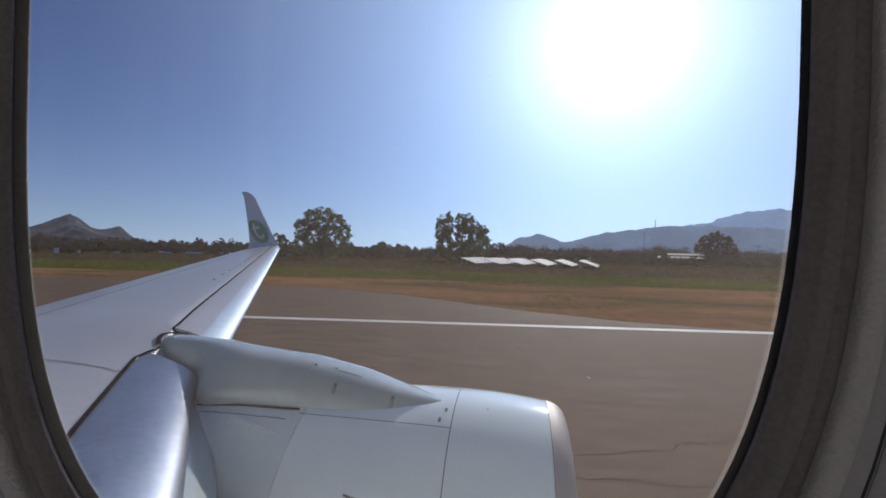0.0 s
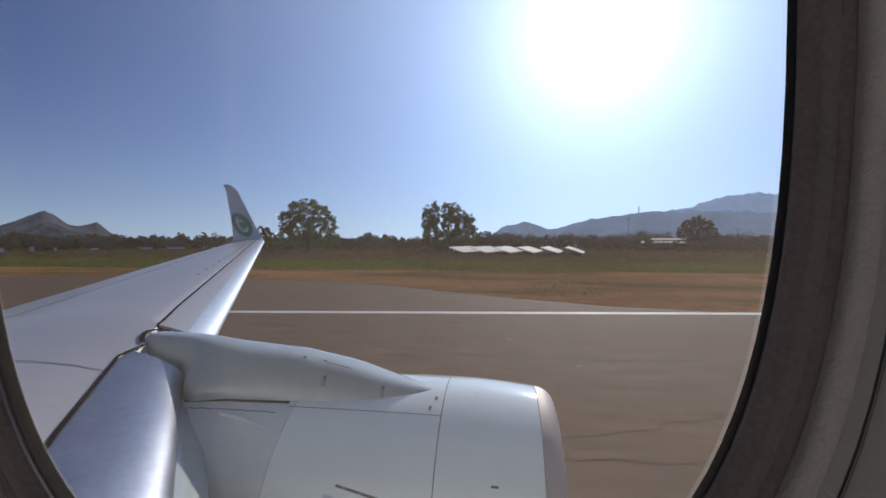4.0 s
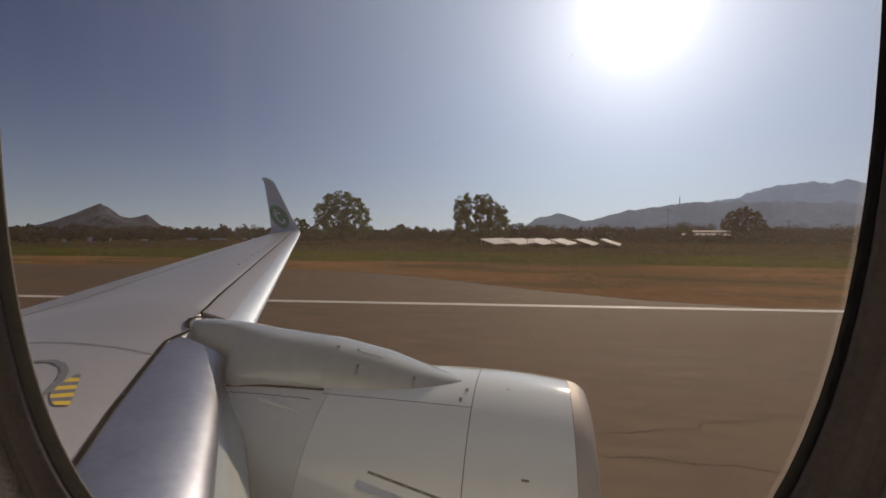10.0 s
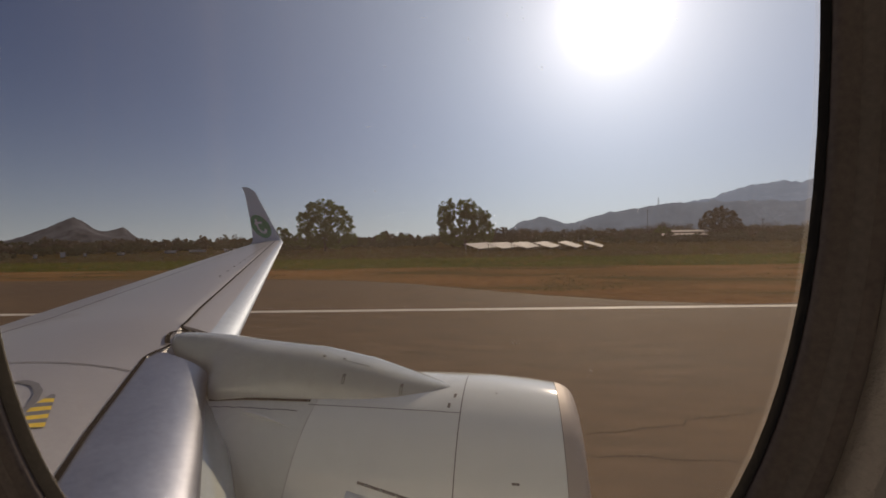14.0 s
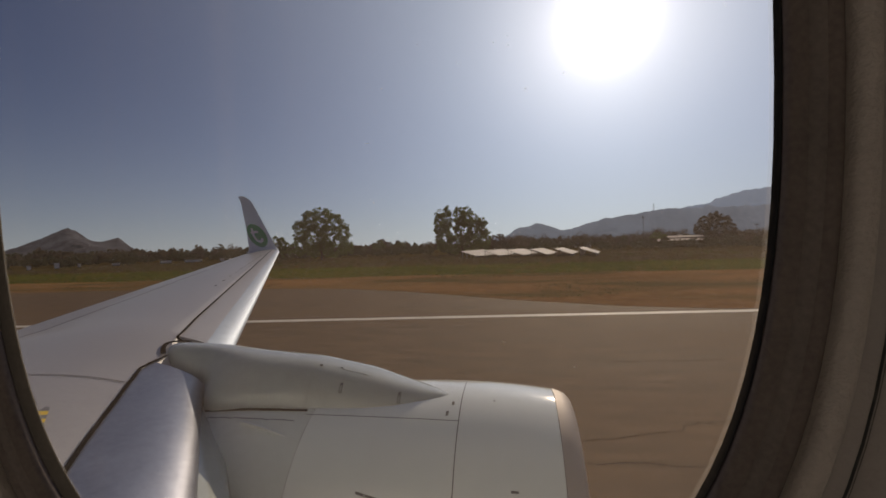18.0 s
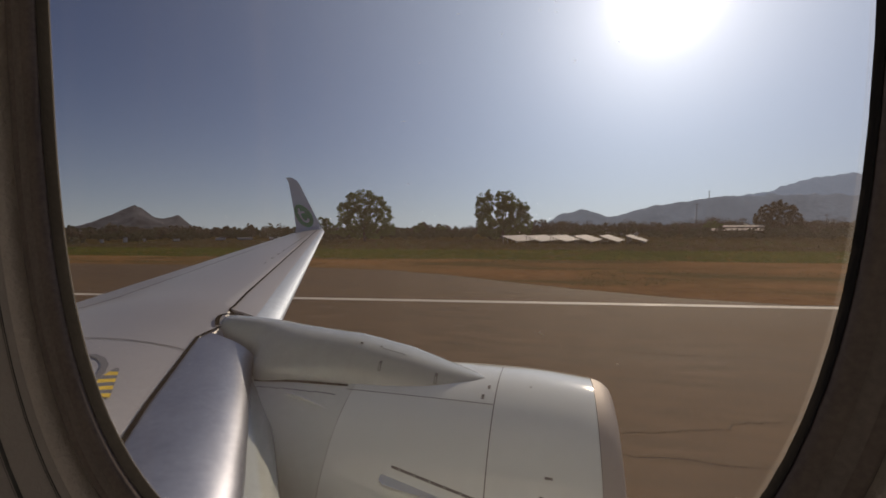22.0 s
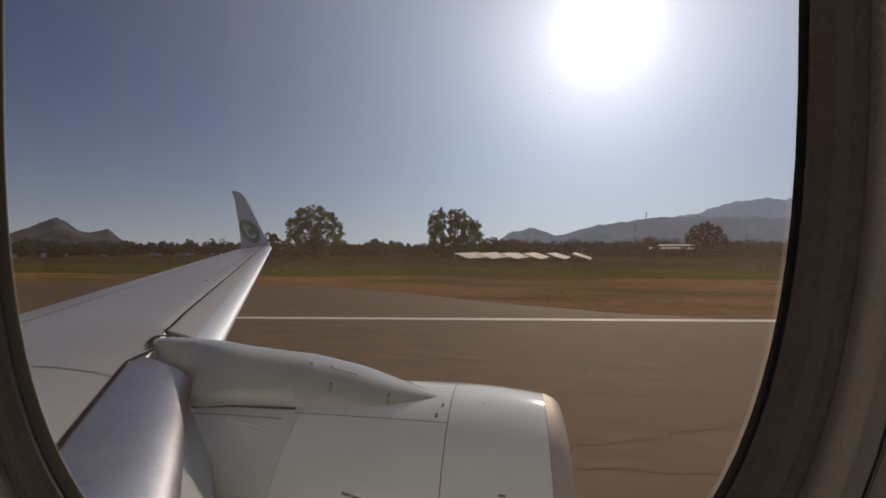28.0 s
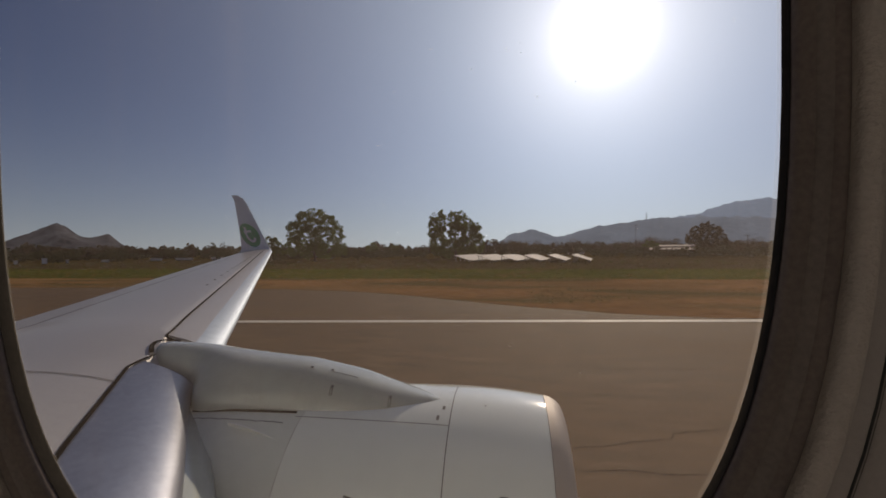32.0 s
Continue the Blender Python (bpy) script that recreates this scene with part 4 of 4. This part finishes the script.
for k in range(12):
    y = -22 + k * 3.6 + (2.4 if k > 5 else 0)
    part("threshold_bar", prism(turned_outline([(190, y), (220, y), (220, y + 1.8), (190, y + 1.8)]), -0.01, 0.006), LINE, marks, smooth=False)

# cracks filled with tar
for k in range(4):
    x, y = rng.uniform(-8, 22), rng.uniform(6.0, 19.5)
    pts = []
    for i in range(14):
        pts.append((x, y, 0.004))
        x += rng.uniform(0.25, 0.5)
        y += rng.uniform(-0.10, 0.10)
    solo("tar_crack", ribbon(pts, rng.uniform(0.015, 0.035)), CRACK, "thin dark tar-filled crack in the asphalt", "crack", "structure", "runway cracks")


# one long jagged crack across the asphalt beside the engine
jag = random.Random(12)
pts = [(1.2 + 3.5 * i / 22, 8.0 + 1.15 * i / 22 + (0.22 if i > 12 else 0.0) + jag.uniform(-0.05, 0.05), 0.004) for i in range(23)]
solo("tar_crack", ribbon(pts, 0.022), CRACK, "long jagged dark crack in the asphalt", "crack", "structure", "runway cracks")


def tuft_field(name, count, x0, x1, y0, y1, size, material, label, seed, keep=lambda x, y: True):
    r = random.Random(seed)
    verts, faces = [], []
    while count:
        x, y = r.uniform(x0, x1), r.uniform(y0, y1)
        if not keep(x, y):
            continue
        if noise.noise((x * 0.11, y * 0.11, seed)) + r.uniform(-0.5, 0.5) < -0.15:
            continue
        count -= 1
        s = size * r.uniform(0.5, 1.3)
        for _ in range(5):
            a, l = r.uniform(0, math.tau), r.uniform(0.2, 0.9) * s
            b = len(verts)
            cx, cy = x + r.uniform(-s, s), y + r.uniform(-s, s)
            w = 0.16 * s
            verts += [(cx - w * math.sin(a), cy + w * math.cos(a), 0.0), (cx + w * math.sin(a), cy - w * math.cos(a), 0.0),
                      (cx + 0.5 * l * math.cos(a), cy + 0.5 * l * math.sin(a), s * r.uniform(0.6, 1.1))]
            faces.append((b, b + 1, b + 2))
    me = bpy.data.meshes.new(name)
    me.from_pydata(verts, [], faces)
    me.materials.append(material)
    return tagged(new(name, me), label, "grass", kind="stuff")


RIM = sorted(turned_outline(PAD + [(200, EDGE_Y + 0.9)]))


def pad_rim(x):
    """Where the asphalt ends, out from the aircraft, at that x."""
    return lerp_table(RIM, x)[0]


tuft_field("dry_grass", 13000, -110, 75, 22.5, 62, 0.075, TUFT, "dry straw grass tufts on the verge", 3, lambda x, y: y > pad_rim(x) + 0.3)
tuft_field("weeds", 4200, -60, 75, 23, 56, 0.13, DUSTY, "patches of dusty green weeds among dry grass", 5, lambda x, y: y > pad_rim(x) + 0.8 and noise.noise((x * 0.09, y * 0.22, 40)) > 0.18)
tuft_field("green_grass", 6000, -130, 120, 50, 77, 0.20, TUFT_GREEN, "rough green grass", 7)
tuft_field("dry_grass", 1600, -130, 120, 50, 80, 0.22, TUFT, "straw tufts among green grass", 8)
tuft_field("field_weeds", 2600, -150, 110, 76, 150, 0.42, LEAF_OLIVE, "brown weeds standing in the far field", 9)
tuft_field("field_weeds", 900, -150, 110, 74, 130, 0.36, TUFT_GREEN, "green weeds standing in the far field", 10)


# ---- trees and scrub ----
def limb(bm, p, q, r0, r1, n=7):
    d = (Vector(q) - Vector(p)).normalized()
    s = d.cross(Vector((0.3, 0.9, 0.2))).normalized()
    u = d.cross(s)
    rings = []
    for k in range(4):
        f = k / 3
        c = Vector(p).lerp(Vector(q), f) + s * 0.15 * r0 * math.sin(f * 5)
        r = r0 + (r1 - r0) * f
        rings.append([c + (s * math.cos(math.tau * i / n) + u * math.sin(math.tau * i / n)) * r for i in range(n)])
    return loft(rings, bm=bm)


def leaf_cloud(clumps, per, size, r):
    """Many small leaf faces gathered in clumps (x, y, z, radius)."""
    verts, faces = [], []
    for x, y, z, rad in clumps:
        for _ in range(per):
            while True:
                d = Vector((r.uniform(-1, 1), r.uniform(-1, 1), r.uniform(-1, 1)))
                if d.length < 1:
                    break
            d = d.normalized() * rad * (0.35 + 0.65 * r.random() ** 0.6)
            c = Vector((x, y, z)) + Vector((d.x, d.y, d.z * 0.85))
            u = Vector((r.uniform(-1, 1), r.uniform(-1, 1), r.uniform(-1, 1))).normalized()
            v = u.orthogonal().normalized()
            s = size * r.uniform(0.6, 1.4)
            b = len(verts)
            verts += [c - u * s, c + v * s * 0.55, c + u * s, c - v * s * 0.55]
            faces.append((b, b + 1, b + 2, b + 3))
    return verts, faces


def mesh_part(name, verts, faces, material, parent, label=""):
    me = bpy.data.meshes.new(name)
    me.from_pydata([tuple(v) for v in verts], [], faces)
    me.materials.append(material)
    ob = new(name, me)
    ob.parent = parent
    return tagged(ob, label)


# heads of a crown: along and out from the trunk in half widths, middle height and half height in heights, half width
ROUND = [(-0.60, 0.0, 0.52, 0.20, 0.34), (-0.34, -0.3, 0.70, 0.20, 0.36), (0.02, 0.2, 0.80, 0.18, 0.38), (0.38, -0.2, 0.68, 0.20, 0.36), (0.68, 0.1, 0.48, 0.18, 0.30),
         (-0.70, 0.2, 0.26, 0.18, 0.28), (-0.25, -0.4, 0.42, 0.22, 0.36), (0.24, -0.4, 0.44, 0.22, 0.36), (0.74, 0.0, 0.22, 0.16, 0.26), (-0.1, 0.3, 0.22, 0.18, 0.46), (0.3, 0.3, 0.18, 0.16, 0.42)]
UPRIGHT = [(-0.78, 0.0, 0.62, 0.32, 0.19), (-0.50, -0.2, 0.68, 0.29, 0.19), (-0.66, 0.2, 0.34, 0.30, 0.28), (-0.06, 0.1, 0.78, 0.18, 0.24), (0.20, -0.2, 0.76, 0.20, 0.22),
           (0.02, -0.1, 0.46, 0.28, 0.34), (0.44, 0.1, 0.56, 0.24, 0.22), (0.72, 0.0, 0.58, 0.18, 0.20), (0.78, -0.2, 0.30, 0.22, 0.22), (0.30, 0.2, 0.22, 0.20, 0.36), (-0.28, 0.2, 0.22, 0.20, 0.30)]
PLAIN = [(0.0, 0.0, 0.60, 0.32, 0.62), (-0.5, 0.2, 0.40, 0.26, 0.42), (0.5, -0.2, 0.42, 0.28, 0.44)]


def tree(at, height, width, seed, label, heads=None, per=46, clumps=46, size=0.32, leaf=None, category="tree", group=""):
    """A tapered trunk with a limb into each head of an uneven crown; leaf clumps sit towards the outside of each head, with gaps between them."""
    r = random.Random(seed)
    t = thing("tree", at, label, category, group)
    t.rotation_euler = (0, 0, math.atan2(-at[0], at[1]))
    bm = bmesh.new()
    cl = []
    half = width / 2
    heads = heads or PLAIN
    limb(bm, (0, 0, -0.1), (0, 0, height * 0.55), height * 0.022, height * 0.010)
    size_of = [a[3] * a[4] for a in heads]
    for (hx, hy, hz, hh, hw), share in zip(heads, size_of):
        limb(bm, (hx * half * 0.2, hy * half * 0.2, height * hz * 0.45), (hx * half, hy * half, height * (hz + 0.5 * hh)), height * 0.010, height * 0.003, 5)
        for _ in range(max(3, round(clumps * share / sum(size_of)))):
            d = Vector((r.gauss(0, 1), r.gauss(0, 1), r.gauss(0, 1))).normalized() * (0.45 + 0.55 * r.random() ** 0.5)
            x, y, z = hx * half + d.x * hw * half, hy * half + d.y * hw * half, height * (hz + d.z * hh)
            cl.append((x, y, max(0.3, z), height * r.uniform(0.022, 0.056)))
    trunk = part("trunk", bm, TWIG, t)
    trunk.matrix_parent_inverse = Matrix.Identity(4)
    v, f = leaf_cloud(cl, per, size, r)
    mesh_part("crown", v, f, leaf or LEAF, t)
    return t


def at_bearing(deg, dist):
    """The place that far off in that direction from the window: 0 straight out, positive ahead."""
    return (dist * math.sin(radians(deg)), dist * math.cos(radians(deg)), 0.0)


tree(at_bearing(-25.6, 150), 18.6, 21.5, 11, "large round broad-leaved tree in a field", heads=ROUND, clumps=640, size=0.24)
tree(at_bearing(-31.0, 156), 9.5, 9, 12, "small leafy tree beside a large tree", clumps=130)
tree(at_bearing(-6.8, 160), 19.0, 21.5, 13, "clump of tall upright poplar-like trees", heads=UPRIGHT, clumps=860, size=0.24)
tree(at_bearing(-18.2, 230), 8.5, 8, 14, "small lone tree on the field's far edge", clumps=130)
tree(at_bearing(-15.2, 250), 7.0, 9, 17, "low dark tree on the field's far edge", clumps=120)
tree(at_bearing(23.6, 225), 15.5, 18, 15, "dark round tree behind a low shed", heads=ROUND, clumps=360, size=0.36, leaf=LEAF_OLIVE)
tree(at_bearing(17.8, 262), 8, 14, 16, "low spreading tree beside sheds", clumps=120, size=0.4)
tree(at_bearing(-2.2, 175), 8.5, 15, 18, "low spreading tree beside taller trees", clumps=170, leaf=LEAF_OLIVE)

# thick scrub along the field's edge, and woods further off
far_rng = random.Random(21)


def scrub(name, label, n, bearing, dist, h, per, size, material, seed):
    r = random.Random(seed)
    cl = []
    for _ in range(n):
        b, d = r.uniform(*bearing), r.uniform(*dist)
        if -56 < b < -36 and d < 205:
            d += 45
        x, y, _z = at_bearing(b, d)
        hh = r.uniform(*h) * (0.7 + 0.6 * (noise.noise((b * 0.35, seed, 0)) + 0.5))
        for _ in range(4):
            cl.append((x + r.uniform(-1, 1) * hh * 0.9, y + r.uniform(-1, 1) * hh * 0.6, hh * r.uniform(0.15, 0.75), hh * r.uniform(0.25, 0.42)))
    v, f = leaf_cloud(cl, per, size, r)
    me = bpy.data.meshes.new(name)
    me.from_pydata([tuple(p) for p in v], [], f)
    me.materials.append(material)
    return tagged(new(name, me), label, "shrubs", kind="stuff")


scrub("scrub", "dark green scrub along the edge of the field", 300, (-62, 50), (165, 240), (2.4, 5.2), 26, 0.50, SCRUB_LEAF, 31)
scrub("scrub", "brownish bushes and hedges beyond the field", 380, (-62, 60), (240, 430), (3.5, 8.0), 34, 0.9, LEAF_OLIVE, 32)
scrub("scrub", "hazy olive bushes and low trees below the hills", 160, (0, 50), (300, 470), (6, 11), 120, 0.45, LEAF_OLIVE, 35)
scrub("far_woods", "distant dark treeline under the hills", 420, (-70, 75), (450, 1100), (5, 11), 12, 2.0, SCRUB_LEAF, 33)
scrub("far_woods", "low treeline along the far runway side", 200, (100, 260), (140, 420), (3, 9), 18, 1.2, LEAF_OLIVE, 34)


# tilted white panel tables in a row
def panel_table(at, turn):
    t = thing("panel_table", at, "long tilted white panel table on steel posts in a field", "solar panel", "row of tilted panel tables")
    L, D, lo, hi = 24.0, 4.6, 0.4, 1.9
    bm = loft([[(x, -D / 2, lo), (x, D / 2, hi), (x, D / 2, hi + 0.10), (x, -D / 2, lo + 0.10)] for x in (-L / 2, L / 2)])
    p = part("panel", bm, PANEL_WHITE, t, smooth=False)
    p.matrix_parent_inverse = Matrix.Identity(4)
    for x in span(-L / 2 + 0.6, L / 2 - 0.6, 6):
        for y, z in ((-D / 2 + 0.4, lo + 0.1), (D / 2 - 0.4, hi - 0.15)):
            q = part("post", box(x - 0.06, x + 0.06, y - 0.06, y + 0.06, 0, z), STEEL, t, smooth=False)
            q.matrix_parent_inverse = Matrix.Identity(4)
    t.rotation_euler = (0, 0, radians(turn))
    return t


for k in range(6):
    x, y, _ = at_bearing(-4.3 + 2.85 * k, 126 - 0.6 * k)
    panel_table((x, y, 0.0), 78)


def shed(at, L, D, H, turn, label, roof=SHED_ROOF, wall=WALL_WHITE, category="shed", pitch=0.09, name="shed", group=""):
    t = thing(name, at, label, category, group)
    w = part("wall", box(-L / 2, L / 2, -D / 2, D / 2, 0, H), wall, t, smooth=False)
    e = 0.4
    rise = D * pitch
    r = part("roof", loft([[(x, -D / 2 - e, H), (x, 0, H + rise), (x, D / 2 + e, H), (x, D / 2 + e, H + 0.15), (x, 0, H + rise + 0.18), (x, -D / 2 - e, H + 0.15)] for x in (-L / 2 - e, L / 2 + e)]), roof, t, smooth=False)
    ps = [w, r]
    n = max(2, int(L / 4))
    for i in range(n):
        x = -L / 2 + L * (i + 0.5) / n
        ps.append(part("window", box(x - 0.5, x + 0.5, -D / 2 - 0.04, -D / 2 + 0.05, H * 0.42, H * 0.78), DARK, t, smooth=False))
    for p in ps:
        p.matrix_parent_inverse = Matrix.Identity(4)
    t.rotation_euler = (0, 0, radians(turn))
    return t


shed(at_bearing(20.2, 205), 17, 9, 2.6, -14, "long low shed with a pale sheet roof among scrub", wall=SCRUB_GROUND)
shed(at_bearing(20.6, 216), 13, 8, 4.0, -14, "low shed with a pale sheet roof behind another", wall=SCRUB_GROUND)
shed(at_bearing(4.6, 330), 18, 9, 4.0, 10, "low farm building behind bushes", roof=ROOF_TILE)
for b, d, L, H in ((9.0, 262, 9.0, 3.0), (24.5, 300, 8.0, 3.4)):
    shed(at_bearing(b, d), L, 5, H, -b + far_rng.uniform(-12, 12), "small white house among scrub beyond the field", category="house", name="house", group="small houses beyond the field")


# small white cabinets and low pale shelters at the field's edge
def field_cabinet(at, w, h, turn):
    t = thing("field_cabinet", at, "small white cabinet standing at the edge of the field", "cabinet", "white cabinets in the field")
    for p in (part("plinth", box(-w / 2 - 0.1, w / 2 + 0.1, -0.6, 0.6, -0.05, 0.2, bevel=0.02), SCRUB_GROUND, t, smooth=False),
              part("body", box(-w / 2, w / 2, -0.5, 0.5, 0.2, h, bevel=0.03), WALL_WHITE, t, smooth=False),
              part("roof", prism([(-w / 2 - 0.12, -0.65), (w / 2 + 0.12, -0.65), (w / 2 + 0.12, 0.65), (-w / 2 - 0.12, 0.65)], h, h + 0.12), WALL_WHITE, t, smooth=False),
              part("door", box(-w * 0.3, w * 0.3, -0.53, -0.495, 0.35, h - 0.2), WALL_WHITE, t, smooth=False)):
        p.matrix_parent_inverse = Matrix.Identity(4)
    t.rotation_euler = (0, 0, radians(turn))


for b, d, w, h in ((-54.2, 178, 0.9, 1.2), (-52.2, 180, 1.2, 1.7), (-50.5, 185, 0.7, 1.2), (-47.5, 190, 2.2, 0.8), (-43.0, 195, 3.8, 1.0), (-40.3, 198, 6.0, 0.9), (-36.9, 200, 4.5, 1.0)):
    field_cabinet(at_bearing(b, d), w, h, -b)
for b, d in ((155, 420), (160, 430), (166, 400), (171, 410), (149, 440)):
    shed(at_bearing(b, d), far_rng.uniform(14, 30), 10, 5, -b, "white house across the runway below the hills", roof=ROOF_TILE, category="house", name="house", group="white houses across the runway")
for k, (b, d, h) in enumerate(((118, 300, 14), (121, 310, 11), (140, 250, 10), (147, 260, 12), (158, 210, 16), (162, 205, 14), (166, 215, 16), (170, 220, 13), (176, 230, 12))):
    tree(at_bearing(b, d), h, h * 1.05, 40 + k, "leafy tree along the far side of the runway", clumps=90, per=30, size=0.6, leaf=LEAF_OLIVE, group="trees across the runway")


# utility poles and marker lights
def pole(at, h, label):
    t = thing("utility_pole", at, label, "pole", "utility poles")
    for p in (part("post", loft([[(r * math.cos(a), r * math.sin(a), z) for a in [math.tau * i / 10 for i in range(10)]] for z, r in ((0, 0.16), (h, 0.09))]), TWIG, t),
              part("cross_arm", box(-1.1, 1.1, -0.07, 0.07, h - 0.7, h - 0.55), TWIG, t, smooth=False)):
        p.matrix_parent_inverse = Matrix.Identity(4)
    return t


for b, d, h in ((16.2, 232, 15.5), (2.0, 300, 9.5), (27.5, 240, 9.5)):
    pole(at_bearing(b, d), h, "wooden utility pole with a cross arm standing in scrub")


for k in range(7):
    pole(at_bearing(62 + 1.6 * k, 520 + 12 * k), 16, "tall thin approach light mast far along the runway")


# ---- hills ----
def ridge(name, label, material, dist, depth, height_at, b0, b1, seed, step=0.25):
    """A range of hills: height_at gives its crest over the bearing, in metres."""
    rows = []
    n = int((b1 - b0) / step)
    for j in range(9):
        f = j / 8
        ring = []
        for i in range(n + 1):
            b = b0 + (b1 - b0) * i / n
            d = dist + depth * (f - 0.5) + 60 * noise.noise((b * 0.3, f * 3, seed))
            prof = math.sin(math.pi * f) ** 0.8 if 0 < f < 1 else 0.0
            rough = 1 + 0.10 * noise.noise((b * 0.8, f * 5, seed + 3)) + 0.04 * noise.noise((b * 3.1, f * 9, seed + 5))
            z = -2 + max(0.0, height_at(b)) * prof * rough
            ring.append((d * math.sin(radians(b)), d * math.cos(radians(b)), z))
        rows.append(ring)
    return solo(name, loft(rows, ring_closed=False, caps=False), material, label, "hill", "structure", smooth=True)


def bump_hill(b, mid, half, h, power=2.0):
    return h * math.exp(-abs((b - mid) / half) ** power)


def cone_hills(b):
    return bump_hill(b, -51.2, 2.7, 112, 1.3) + bump_hill(b, -47.2, 1.4, 58, 1.4) + bump_hill(b, -54.4, 3.5, 26)


def long_hills(b):
    small = 5 * noise.noise((b * 2.3, 5, 0)) + 3 * noise.noise((b * 6.1, 9, 0))
    return small + bump_hill(b, 2.4, 3.3, 98, 3.2) + bump_hill(b, -2.6, 1.6, 44) + 128 * smoothstep(0.5, 13.0, b) + 32 * smoothstep(11, 18.5, b) - 40 * smoothstep(22, 40, b)


def mountain(b):
    return 262 * smoothstep(10, 22, b) + bump_hill(b, 29.5, 5.4, 92, 3.0) + bump_hill(b, 27.4, 0.9, 14) + bump_hill(b, 31.5, 1.6, 16) + 4 * noise.noise((b * 2.0, 2, 0)) - 170 * smoothstep(36, 60, b)


def back_hills(b):
    return bump_hill(b, 165, 12, 210, 2.4) + bump_hill(b, 140, 14, 120) + bump_hill(b, 195, 14, 130)


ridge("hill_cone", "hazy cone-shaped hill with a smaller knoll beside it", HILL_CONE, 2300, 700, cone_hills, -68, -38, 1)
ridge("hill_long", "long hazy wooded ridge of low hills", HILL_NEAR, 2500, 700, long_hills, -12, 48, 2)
mast = thing("radio_mast", (2480 * math.sin(radians(17.4)), 2480 * math.cos(radians(17.4)), 120), "thin lattice radio mast on a wooded ridge", "mast")
for p in [part("mast_leg", box(dx - 0.7, dx + 0.7, -0.7, 0.7, 0, 70), STEEL, mast, smooth=False) for dx in (-1.6, 1.6)] + [part("cross_brace", box(-2.6, 2.6, -0.6, 0.6, z, z + 1.6), STEEL, mast, smooth=False) for z in (48, 56, 66)]:
    p.matrix_parent_inverse = Matrix.Identity(4)
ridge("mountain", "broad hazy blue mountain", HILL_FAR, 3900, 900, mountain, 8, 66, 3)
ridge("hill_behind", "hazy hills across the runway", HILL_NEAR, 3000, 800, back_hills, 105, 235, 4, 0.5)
